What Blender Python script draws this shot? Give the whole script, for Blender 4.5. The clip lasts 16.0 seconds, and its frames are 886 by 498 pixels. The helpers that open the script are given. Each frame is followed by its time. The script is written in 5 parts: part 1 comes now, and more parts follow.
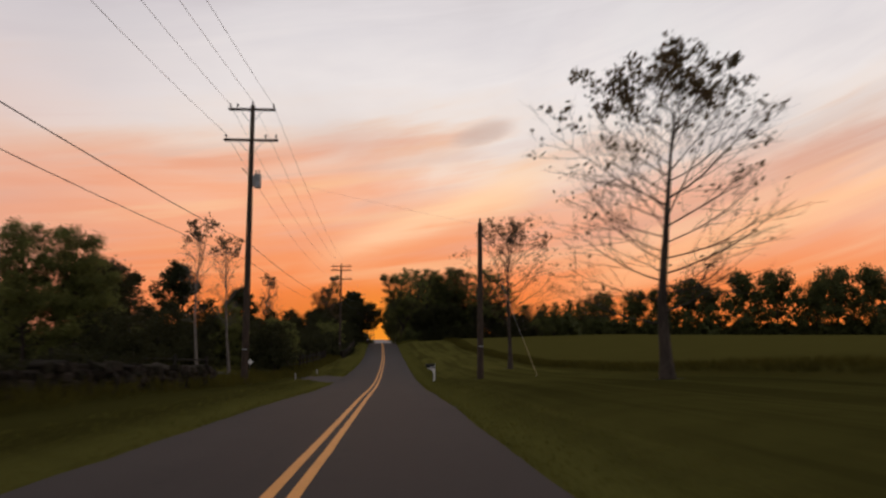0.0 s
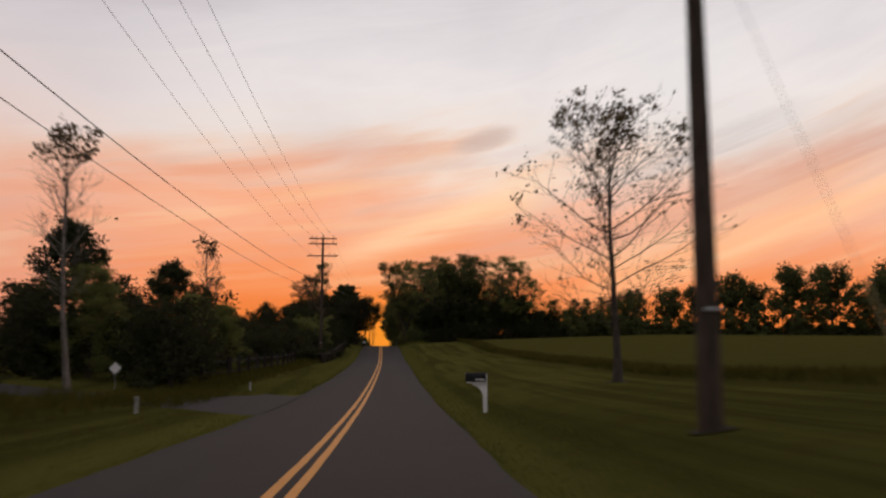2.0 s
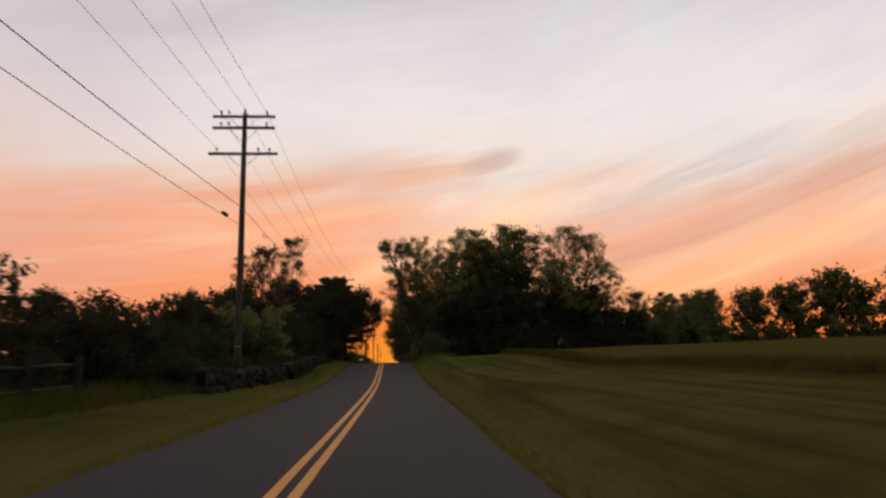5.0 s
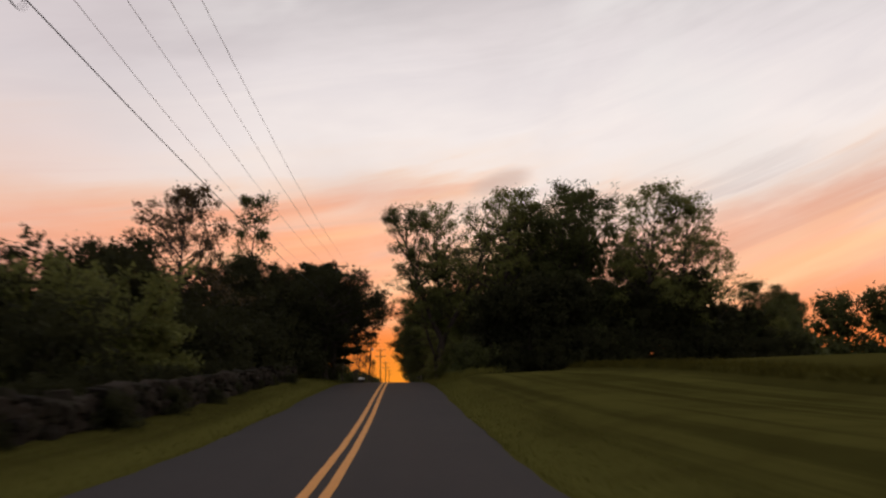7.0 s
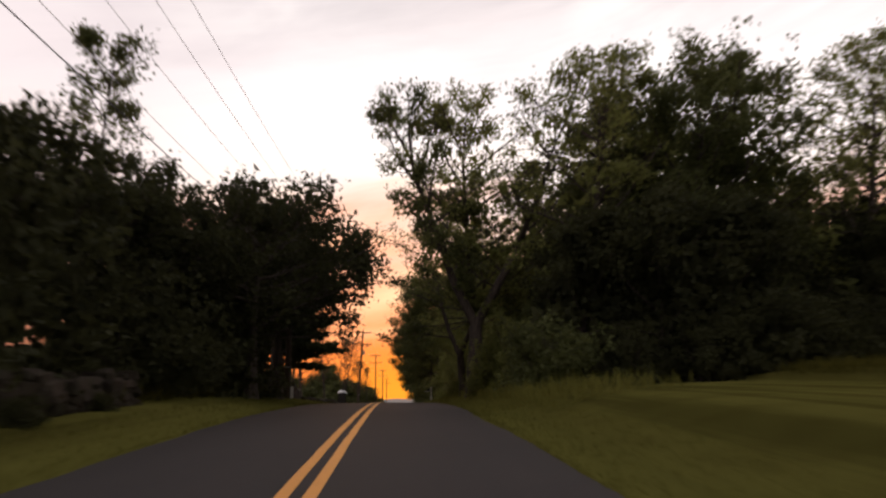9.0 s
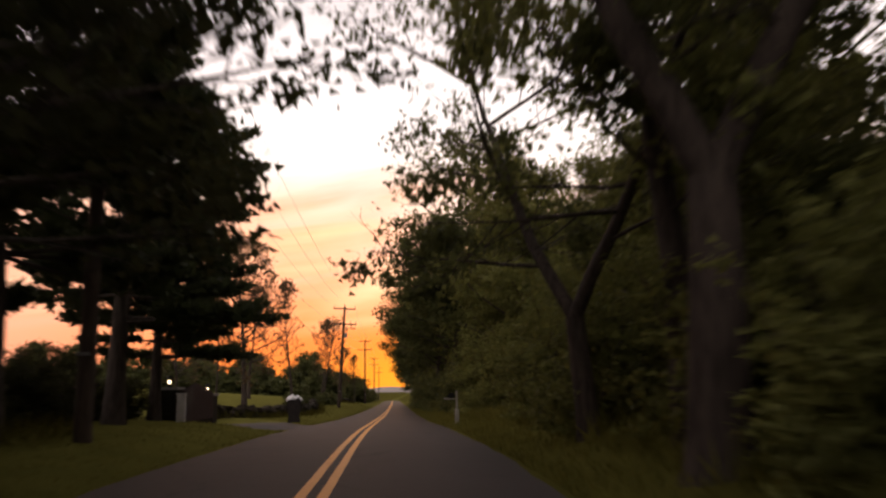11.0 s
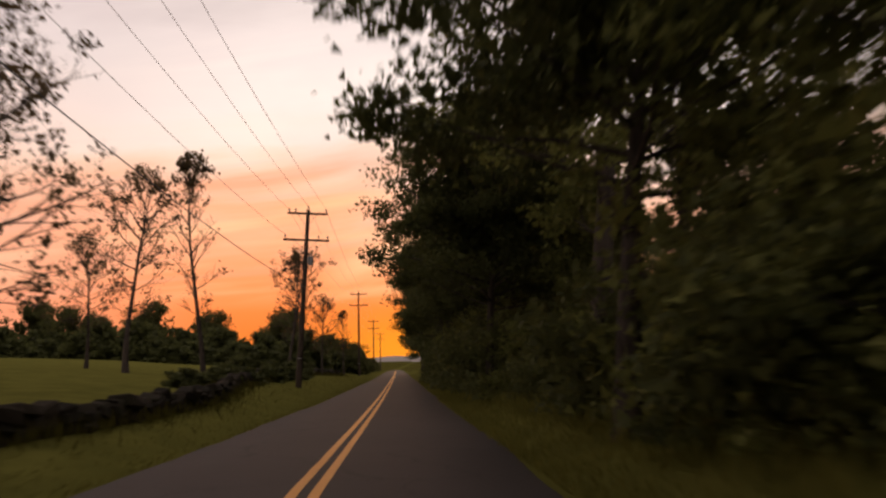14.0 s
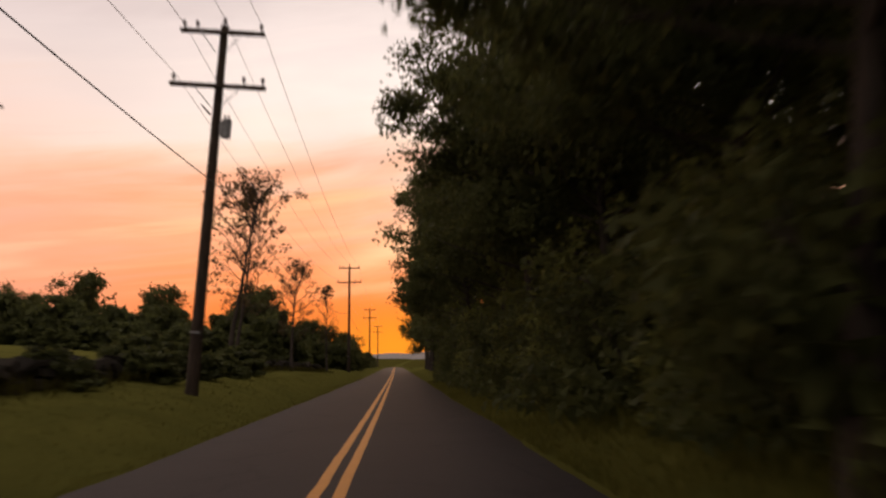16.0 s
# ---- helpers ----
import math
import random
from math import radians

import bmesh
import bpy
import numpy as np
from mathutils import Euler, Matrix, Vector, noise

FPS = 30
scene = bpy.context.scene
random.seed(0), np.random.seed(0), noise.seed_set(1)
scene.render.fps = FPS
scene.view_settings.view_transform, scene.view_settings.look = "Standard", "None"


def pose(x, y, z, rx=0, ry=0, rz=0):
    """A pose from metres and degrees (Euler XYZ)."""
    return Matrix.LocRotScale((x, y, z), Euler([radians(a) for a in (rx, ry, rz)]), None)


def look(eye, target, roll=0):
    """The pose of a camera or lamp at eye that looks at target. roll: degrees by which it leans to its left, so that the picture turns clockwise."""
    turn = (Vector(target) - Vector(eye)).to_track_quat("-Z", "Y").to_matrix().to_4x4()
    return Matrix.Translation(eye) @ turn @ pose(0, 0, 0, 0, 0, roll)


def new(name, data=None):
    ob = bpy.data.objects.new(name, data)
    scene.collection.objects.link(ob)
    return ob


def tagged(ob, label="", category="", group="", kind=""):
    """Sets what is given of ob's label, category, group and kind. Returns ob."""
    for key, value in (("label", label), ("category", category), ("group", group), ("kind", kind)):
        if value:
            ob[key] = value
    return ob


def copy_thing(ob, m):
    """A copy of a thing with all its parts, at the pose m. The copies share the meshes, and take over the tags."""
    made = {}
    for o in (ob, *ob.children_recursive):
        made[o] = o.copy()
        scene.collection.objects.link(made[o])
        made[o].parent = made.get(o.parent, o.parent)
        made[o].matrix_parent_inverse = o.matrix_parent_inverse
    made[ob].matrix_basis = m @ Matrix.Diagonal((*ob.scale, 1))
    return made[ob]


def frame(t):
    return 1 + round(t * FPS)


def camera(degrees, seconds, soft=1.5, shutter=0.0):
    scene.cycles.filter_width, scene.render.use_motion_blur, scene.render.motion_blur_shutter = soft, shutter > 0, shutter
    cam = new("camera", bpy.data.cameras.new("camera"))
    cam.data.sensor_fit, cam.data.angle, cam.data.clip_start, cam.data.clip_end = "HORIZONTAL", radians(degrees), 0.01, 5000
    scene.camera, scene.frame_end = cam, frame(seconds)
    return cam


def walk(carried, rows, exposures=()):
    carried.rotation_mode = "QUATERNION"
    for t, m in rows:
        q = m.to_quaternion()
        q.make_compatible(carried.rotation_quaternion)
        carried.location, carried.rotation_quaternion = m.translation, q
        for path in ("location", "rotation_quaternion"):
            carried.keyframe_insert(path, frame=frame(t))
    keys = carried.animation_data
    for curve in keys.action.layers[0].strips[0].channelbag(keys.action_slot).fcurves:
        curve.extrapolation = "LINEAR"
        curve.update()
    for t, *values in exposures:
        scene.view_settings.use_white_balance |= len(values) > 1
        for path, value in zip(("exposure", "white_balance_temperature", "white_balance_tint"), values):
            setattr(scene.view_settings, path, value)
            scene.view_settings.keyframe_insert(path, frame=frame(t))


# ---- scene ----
# ---------------------------------------------------------------- camera
LENS = 60.29
# seconds, x, y, z in metres, heading to the left, tilt up and lean in degrees
PATH = [
    (0.0, 0.955, 0.001, 1.292, -2.766, 6.515, 0.133),
    (0.5, 0.884, 6.912, 1.048, -2.883, 6.587, -0.071),
    (1.0, 0.807, 14.197, 0.805, -2.881, 6.651, -0.191),
    (1.5, 0.748, 21.459, 0.576, -2.774, 6.744, -0.016),
    (2.0, 0.644, 28.632, 0.319, -2.633, 7.020, 0.166),
    (2.5, 0.521, 35.937, -0.020, -2.474, 7.368, 0.297),
    (3.0, 0.401, 43.285, -0.291, -2.328, 7.664, 0.213),
    (3.5, 0.265, 50.548, -0.472, -2.298, 7.876, 0.075),
    (4.0, 0.125, 57.999, -0.636, -2.331, 8.225, -0.281),
    (4.2, 0.061, 60.932, -0.677, -2.410, 8.349, -0.443),
    (6.3, -0.654, 91.053, -0.619, -1.408, 9.804, -0.383),
    (6.5, -0.762, 93.849, -0.590, -1.358, 10.060, -0.327),
    (7.0, -0.990, 100.810, -0.531, -1.342, 10.185, -0.367),
    (7.5, -1.181, 108.002, -0.491, -1.355, 10.505, -0.473),
    (8.0, -1.442, 115.054, -0.437, -1.447, 10.727, -0.822),
    (8.2, -1.549, 117.958, -0.358, -1.432, 10.814, -0.972),
    (10.3, -2.586, 146.627, 0.813, -1.528, 10.716, 0.591),
    (10.5, -2.673, 149.249, 0.873, -1.712, 10.500, 0.335),
    (11.0, -2.931, 155.535, 0.961, -2.049, 9.879, -0.991),
    (11.5, -3.102, 161.339, 0.994, -2.224, 9.408, -1.383),
    (12.0, -3.307, 167.344, 0.973, -2.253, 9.103, -0.980),
    (12.5, -3.444, 173.033, 0.897, -2.218, 8.652, -0.267),
    (13.0, -3.535, 178.430, 0.841, -2.215, 8.066, 0.348),
    (13.5, -3.708, 184.161, 0.612, -2.136, 7.604, -0.567),
    (14.0, -3.906, 189.962, 0.411, -1.814, 7.612, -1.445),
    (14.5, -4.132, 195.662, 0.226, -1.551, 7.543, -1.488),
    (15.0, -4.375, 201.438, 0.059, -1.495, 7.582, -1.084),
    (15.5, -4.632, 207.240, -0.121, -1.576, 7.828, -0.525),
    (16.0, -4.867, 213.251, -0.282, -1.801, 7.476, -0.424),
]


def stance(x, y, z, yaw, pitch, lean):
    return pose(x, y, z, 90 + pitch, 0, yaw) @ pose(0, 0, 0, 0, 0, lean)


cam = camera(LENS, 16.0, soft=2.4, shutter=0.6)
# seconds, stops, white balance in kelvin and tint
EXPOSURE = [(0.0, -0.15, 6250, 9), (4.2, -0.12, 6350, 10), (8.2, 0.06, 6500, 11), (9.4, 0.80, 6600, 12), (10.3, 1.35, 6600, 12), (10.6, 1.20, 6700, 13), (11.0, 0.66, 6900, 16), (11.3, 0.38, 7000, 17),
            (11.7, 0.22, 7100, 17), (12.2, 0.18, 7150, 17), (15.0, 0.16, 7200, 16), (15.5, 0.12, 7200, 16), (16.0, 0.14, 7200, 16)]
walk(cam, [(t, stance(*p)) for t, *p in PATH], EXPOSURE)


# ---------------------------------------------------------------- node helpers
class Graph:
    """A thin wrapper for building node trees."""

    def __init__(self, tree):
        self.tree = tree
        self.nodes = tree.nodes
        self.nodes.clear()

    def add(self, kind, **values):
        n = self.nodes.new(kind)
        for k, v in values.items():
            if k == "operation":
                n.operation = v
            elif k == "blend_type":
                n.blend_type = v
            elif k == "data_type":
                n.data_type = v
        return n

    def link(self, a, b):
        self.tree.links.new(a, b)

    def put(self, socket, v):
        if isinstance(v, (int, float)):
            socket.default_value = v
        elif isinstance(v, tuple):
            socket.default_value = v if len(v) == len(socket.default_value) else (*v, 1.0)
        else:
            self.link(v, socket)

    def math(self, op, a, b=0.0, c=0.0, clamp=False):
        n = self.add("ShaderNodeMath", operation=op)
        n.use_clamp = clamp
        for i, v in enumerate((a, b, c)):
            self.put(n.inputs[i], v)
        return n.outputs[0]

    def mix(self, f, a, b, blend="MIX"):
        n = self.add("ShaderNodeMix", data_type="RGBA", blend_type=blend)
        self.put(n.inputs[0], f)
        self.put(n.inputs[6], a)
        self.put(n.inputs[7], b)
        return n.outputs[2]

    def noise(self, vec, scale, detail=3.0, rough=0.55, distort=0.0):
        n = self.add("ShaderNodeTexNoise")
        if vec is not None:
            self.link(vec, n.inputs["Vector"])
        n.inputs["Scale"].default_value = scale
        n.inputs["Detail"].default_value = detail
        n.inputs["Roughness"].default_value = rough
        n.inputs["Distortion"].default_value = distort
        return n.outputs["Fac"]

    def ramp(self, f, stops, smooth=False):
        n = self.add("ShaderNodeValToRGB")
        r = n.color_ramp
        r.interpolation = "B_SPLINE" if smooth else "LINEAR"
        while len(r.elements) < len(stops):
            r.elements.new(0.5)
        for e, (p, c) in zip(r.elements, stops):
            e.position = p
            e.color = (*c, 1.0) if isinstance(c, tuple) else (c, c, c, 1.0)
        self.link(f, n.inputs[0])
        return n.outputs[0]

    def span(self, v, a, b, lo=0.0, hi=1.0, smooth=True):
        n = self.add("ShaderNodeMapRange")
        n.interpolation_type = "SMOOTHSTEP" if smooth else "LINEAR"
        for i, x in enumerate((v, a, b, lo, hi)):
            self.put(n.inputs[i], x)
        return n.outputs[0]

    def vec(self, x, y, z):
        n = self.add("ShaderNodeCombineXYZ")
        for i, v in enumerate((x, y, z)):
            self.put(n.inputs[i], v)
        return n.outputs[0]


# ---------------------------------------------------------------- sky and sun
world = bpy.data.worlds.new("sunset_sky")
scene.world = world
world.use_nodes = True
g = Graph(world.node_tree)
tc = g.add("ShaderNodeTexCoord")
sep = g.add("ShaderNodeSeparateXYZ")
g.link(tc.outputs["Generated"], sep.inputs[0])
sx, sy, sz = sep.outputs
elev = g.math("MULTIPLY", g.math("ARCSINE", sz), 57.2958)
azim = g.math("MULTIPLY", g.math("ARCTAN2", sx, sy), 57.2958)
# long streaks of cloud that climb slightly to the north
east = g.math("MAXIMUM", azim, 0.0)
climb = g.math("ADD", g.math("MULTIPLY", azim, 0.13), g.math("MULTIPLY", g.math("MULTIPLY", east, east), 0.0035))
lifted = g.math("SUBTRACT", elev, climb)
streak = g.noise(g.vec(g.math("MULTIPLY", azim, 0.035), g.math("MULTIPLY", lifted, 0.16), 3.7), 1.0, 5.0, 0.55, 0.6)
wisp = g.noise(g.vec(g.math("MULTIPLY", azim, 0.05), g.math("MULTIPLY", lifted, 0.42), 9.1), 1.0, 6.0, 0.6, 0.8)
billow = g.noise(g.vec(g.math("MULTIPLY", azim, 0.06), g.math("MULTIPLY", elev, 0.11), 1.3), 1.0, 4.0, 0.5, 0.3)
warp = g.math("ADD", g.math("MULTIPLY", g.math("SUBTRACT", streak, 0.5), 13.0), g.math("MULTIPLY", g.math("SUBTRACT", wisp, 0.5), 7.0))
warp = g.math("MULTIPLY", warp, g.span(elev, 2.0, 12.0))
level = g.math("ADD", elev, warp)
SKY = [
    (0.00, (0.95, 0.23, 0.03)), (0.08, (0.93, 0.24, 0.06)), (0.16, (0.93, 0.32, 0.135)), (0.24, (0.94, 0.445, 0.27)),
    (0.295, (0.95, 0.585, 0.425)), (0.335, (0.97, 0.725, 0.585)), (0.375, (0.98, 0.84, 0.755)), (0.46, (0.97, 0.875, 0.83)), (0.58, (0.84, 0.765, 0.755)), (0.75, (0.62, 0.57, 0.57)), (1.00, (0.50, 0.47, 0.48)),
]
colour = g.ramp(g.math("DIVIDE", level, 40.0, clamp=True), SKY)
# pale breaks and pinkish grey veils higher up
veil = g.math("MULTIPLY", g.span(billow, 0.46, 0.72), g.span(elev, 9.0, 17.0))
colour = g.mix(g.math("MULTIPLY", veil, 0.28), colour, (0.66, 0.58, 0.58))
gap = g.math("MULTIPLY", g.span(billow, 0.50, 0.30), g.span(elev, 9.0, 14.0))
colour = g.mix(g.math("MULTIPLY", gap, 0.55), colour, (0.88, 0.83, 0.80))
dusk = g.math("MULTIPLY", g.span(wisp, 0.50, 0.68), g.math("MULTIPLY", g.span(elev, 5.0, 8.0), g.span(elev, 17.0, 11.0)))
colour = g.mix(g.math("MULTIPLY", dusk, 0.45), colour, (0.72, 0.40, 0.29))
# bright and dusty strokes across the orange
stroke = g.noise(g.vec(g.math("MULTIPLY", azim, 0.03), g.math("MULTIPLY", lifted, 0.34), 5.2), 1.0, 4.0, 0.5, 0.5)
low = g.math("MULTIPLY", g.span(elev, 3.0, 5.5), g.span(level, 14.0, 9.0))
colour = g.mix(g.math("MULTIPLY", g.math("MULTIPLY", g.span(stroke, 0.50, 0.66), low), 0.55), colour, (1.00, 0.60, 0.34))
colour = g.mix(g.math("MULTIPLY", g.math("MULTIPLY", g.span(stroke, 0.47, 0.34), low), 0.32), colour, (0.78, 0.38, 0.27))
smoke = g.math("MULTIPLY", g.span(stroke, 0.52, 0.38), g.math("MULTIPLY", g.span(azim, 9.0, 16.0), g.math("MULTIPLY", g.span(elev, 8.0, 10.5), g.span(elev, 20.0, 14.0))))
pale = g.math("MULTIPLY", g.span(azim, 4.0, 18.0), g.math("MULTIPLY", g.span(elev, 4.0, 8.0), g.span(elev, 20.0, 12.0)))
colour = g.mix(g.math("MULTIPLY", pale, 0.20), colour, (0.93, 0.70, 0.55))
colour = g.mix(g.math("MULTIPLY", smoke, 0.28), colour, (0.60, 0.44, 0.40))
# a long dusty band rising to the north, with a bright edge under it
drift = g.math("MULTIPLY", g.math("SUBTRACT", wisp, 0.5), 5.0)
b1 = g.math("DIVIDE", g.math("ADD", g.math("SUBTRACT", lifted, 4.9), drift), 1.25)
band = g.math("MULTIPLY", g.math("EXPONENT", g.math("MULTIPLY", g.math("MULTIPLY", b1, b1), -1.0)), g.span(azim, 5.0, 16.0))
colour = g.mix(g.math("MULTIPLY", band, 0.62), colour, (0.70, 0.33, 0.23))
b2 = g.math("DIVIDE", g.math("ADD", g.math("SUBTRACT", lifted, 1.6), drift), 1.3)
edge = g.math("MULTIPLY", g.math("EXPONENT", g.math("MULTIPLY", g.math("MULTIPLY", b2, b2), -1.0)), g.span(azim, 8.0, 18.0))
colour = g.mix(g.math("MULTIPLY", edge, 0.55), colour, (1.05, 0.58, 0.30))
# a thin mauve wisp above it
b3 = g.math("DIVIDE", g.math("ADD", g.math("SUBTRACT", lifted, 8.8), g.math("MULTIPLY", drift, 1.3)), 0.5)
wisp3 = g.math("MULTIPLY", g.math("EXPONENT", g.math("MULTIPLY", g.math("MULTIPLY", b3, b3), -1.0)), g.math("MULTIPLY", g.span(azim, 7.0, 14.0), g.span(azim, 32.0, 24.0)))
colour = g.mix(g.math("MULTIPLY", wisp3, 0.30), colour, (0.55, 0.45, 0.43))
# the bright peach stroke climbing from the sunset
b4 = g.math("DIVIDE", g.math("ADD", g.math("SUBTRACT", g.math("SUBTRACT", elev, 8.2), g.math("MULTIPLY", azim, 0.40)), drift), 1.3)
stroke2 = g.math("MULTIPLY", g.math("EXPONENT", g.math("MULTIPLY", g.math("MULTIPLY", b4, b4), -1.0)), g.math("MULTIPLY", g.span(azim, -9.0, -2.0), g.span(azim, 14.0, 7.0)))
colour = g.mix(g.math("MULTIPLY", stroke2, 0.6), colour, (1.08, 0.70, 0.42))
# the glow lifts the lower sky; the upper south is duller
lift = g.math("MULTIPLY", g.span(elev, 1.5, 4.0), g.span(elev, 15.0, 10.0))
colour = g.mix(1.0, colour, g.mix(lift, (1.0, 1.0, 1.0), (1.14, 1.14, 1.12)), "MULTIPLY")
dull = g.math("MULTIPLY", g.span(azim, -6.0, -26.0), g.span(elev, 12.0, 20.0))
colour = g.mix(g.math("MULTIPLY", dull, 0.45), colour, (0.58, 0.49, 0.51))
# rosy towards the south
rosy = g.math("MULTIPLY", g.span(azim, -12.0, -30.0), g.span(elev, 22.0, 12.0))
colour = g.mix(g.math("MULTIPLY", rosy, 0.45), colour, (0.78, 0.45, 0.36))
# one small dark cloud
du = g.math("DIVIDE", g.math("SUBTRACT", azim, 5.8), 2.0)
dv = g.math("DIVIDE", g.math("SUBTRACT", g.math("SUBTRACT", elev, 15.1), g.math("MULTIPLY", du, 0.55)), 0.75)
far2 = g.math("ADD", g.math("MULTIPLY", du, du), g.math("MULTIPLY", dv, dv))
small = g.math("MULTIPLY", g.span(g.math("ADD", far2, g.math("MULTIPLY", g.math("SUBTRACT", wisp, 0.5), 3.0)), 1.9, -0.4), 0.42)
colour = g.mix(small, colour, (0.50, 0.36, 0.33))
# the bright place where the sun has just gone down
du = g.math("DIVIDE", g.math("ADD", azim, 1.8), 4.0)
dv = g.math("DIVIDE", elev, 3.0)
glow = g.math("EXPONENT", g.math("MULTIPLY", g.math("ADD", g.math("MULTIPLY", du, du), g.math("MULTIPLY", dv, dv)), -1.0))
colour = g.mix(glow, colour, (1.05, 0.33, 0.025))
# away from the sunset the sky turns to dull lilac grey
away = g.span(g.math("ABSOLUTE", azim), 45.0, 120.0)
colour = g.mix(g.math("MULTIPLY", away, g.span(elev, 75.0, 20.0)), colour, (0.58, 0.53, 0.53))
colour = g.mix(g.span(elev, -0.8, -3.0), colour, (0.10, 0.09, 0.07))
bg = g.add("ShaderNodeBackground")
g.link(colour, bg.inputs[0])
bg.inputs[1].default_value = 1.0
wo = g.add("ShaderNodeOutputWorld")
g.link(bg.outputs[0], wo.inputs[0])

lamp = bpy.data.lights.new("sun", "SUN")
lamp.energy, lamp.angle, lamp.color = 0.18, radians(12), (1.0, 0.55, 0.25)
sun = new("sun", lamp)
sun.matrix_world = look((-20, 600, 60), (0, 0, 20))


# ---------------------------------------------------------------- materials
def material(name, build, rough=0.8, spec=0.3, metal=0.0):
    m = bpy.data.materials.new(name)
    m.use_nodes = True
    gr = Graph(m.node_tree)
    bsdf = gr.add("ShaderNodeBsdfPrincipled")
    out = gr.add("ShaderNodeOutputMaterial")
    gr.link(bsdf.outputs[0], out.inputs[0])
    bsdf.inputs["Roughness"].default_value = rough
    bsdf.inputs["Specular IOR Level"].default_value = spec
    bsdf.inputs["Metallic"].default_value = metal
    build(gr, bsdf, out)
    return m


def bump(gr, bsdf, height, strength, distance):
    n = gr.add("ShaderNodeBump")
    n.inputs["Strength"].default_value = strength
    n.inputs["Distance"].default_value = distance
    gr.link(height, n.inputs["Height"])
    gr.link(n.outputs[0], bsdf.inputs["Normal"])


def spot(gr):
    return gr.add("ShaderNodeNewGeometry").outputs["Position"]


def grainy(dark, light, scale, fine, strength=0.4, distance=0.01, coarse=0.35):
    """A rough surface with variation at two scales, in world metres."""

    def build(gr, bsdf, out):
        p = spot(gr)
        a, b = gr.noise(p, scale, 4), gr.noise(p, fine, 4)
        c = gr.mix(gr.span(a, 0.3, 0.7), dark, light)
        c = gr.mix(gr.math("MULTIPLY", gr.span(b, 0.35, 0.75), coarse), c, tuple(0.45 * v for v in dark))
        gr.link(c, bsdf.inputs["Base Color"])
        bump(gr, bsdf, b, strength, distance)

    return build


def across(gr):
    """Metres from the road's centre line, stored on the ground and the road."""
    n = gr.add("ShaderNodeAttribute")
    n.attribute_name = "across"
    return n.outputs["Fac"]


def asphalt_nodes(gr, bsdf, out):
    p = spot(gr)
    q = gr.add("ShaderNodeSeparateXYZ")
    gr.link(p, q.inputs[0])
    chips = gr.noise(p, 60.0, 3, 0.7)
    patch = gr.noise(p, 0.35, 4)
    worn = gr.noise(gr.vec(gr.math("MULTIPLY", across(gr), 1.6), gr.math("MULTIPLY", q.outputs[1], 0.05), 0.0), 1.0, 4)
    c = gr.mix(patch, (0.0165, 0.0132, 0.0124), (0.0240, 0.0198, 0.0188))
    c = gr.mix(gr.math("MULTIPLY", gr.span(worn, 0.45, 0.7), 0.5), c, (0.0150, 0.0130, 0.0128))
    c = gr.mix(gr.math("MULTIPLY", gr.span(chips, 0.55, 0.8), 0.35), c, (0.075, 0.066, 0.064))
    # past the crest the brighter light level is put into the asphalt's colour
    crest_lift = gr.span(gr.math("ADD", q.outputs[1], gr.math("MULTIPLY", patch, 3.0)), 150.0, 156.0)
    c = gr.mix(gr.math("MULTIPLY", crest_lift, 0.75), c, gr.mix(patch, (0.033, 0.028, 0.027), (0.046, 0.040, 0.038)))
    cracks = gr.add("ShaderNodeTexVoronoi")
    cracks.feature = "DISTANCE_TO_EDGE"
    cracks.inputs["Scale"].default_value = 0.32
    wob = gr.add("ShaderNodeVectorMath", operation="ADD")
    gr.link(p, wob.inputs[0])
    gr.link(gr.vec(gr.noise(p, 1.3, 3), gr.noise(p, 1.7, 3), 0.0), wob.inputs[1])
    gr.link(wob.outputs[0], cracks.inputs["Vector"])
    c = gr.mix(gr.math("MULTIPLY", gr.span(cracks.outputs["Distance"], 0.012, 0.002), 0.55), c, (0.012, 0.011, 0.011))
    gr.link(c, bsdf.inputs["Base Color"])
    bump(gr, bsdf, chips, 0.35, 0.004)


def paint_nodes(gr, bsdf, out):
    p = spot(gr)
    c = gr.mix(gr.noise(p, 2.5, 4), (0.50, 0.21, 0.035), (0.66, 0.30, 0.06))
    c = gr.mix(gr.math("MULTIPLY", gr.span(gr.noise(p, 30, 4, 0.7), 0.56, 0.72), 0.6), c, (0.12, 0.08, 0.05))
    gr.link(c, bsdf.inputs["Base Color"])
    bump(gr, bsdf, gr.noise(p, 80, 2), 0.2, 0.003)


FIELD_X = 12.0


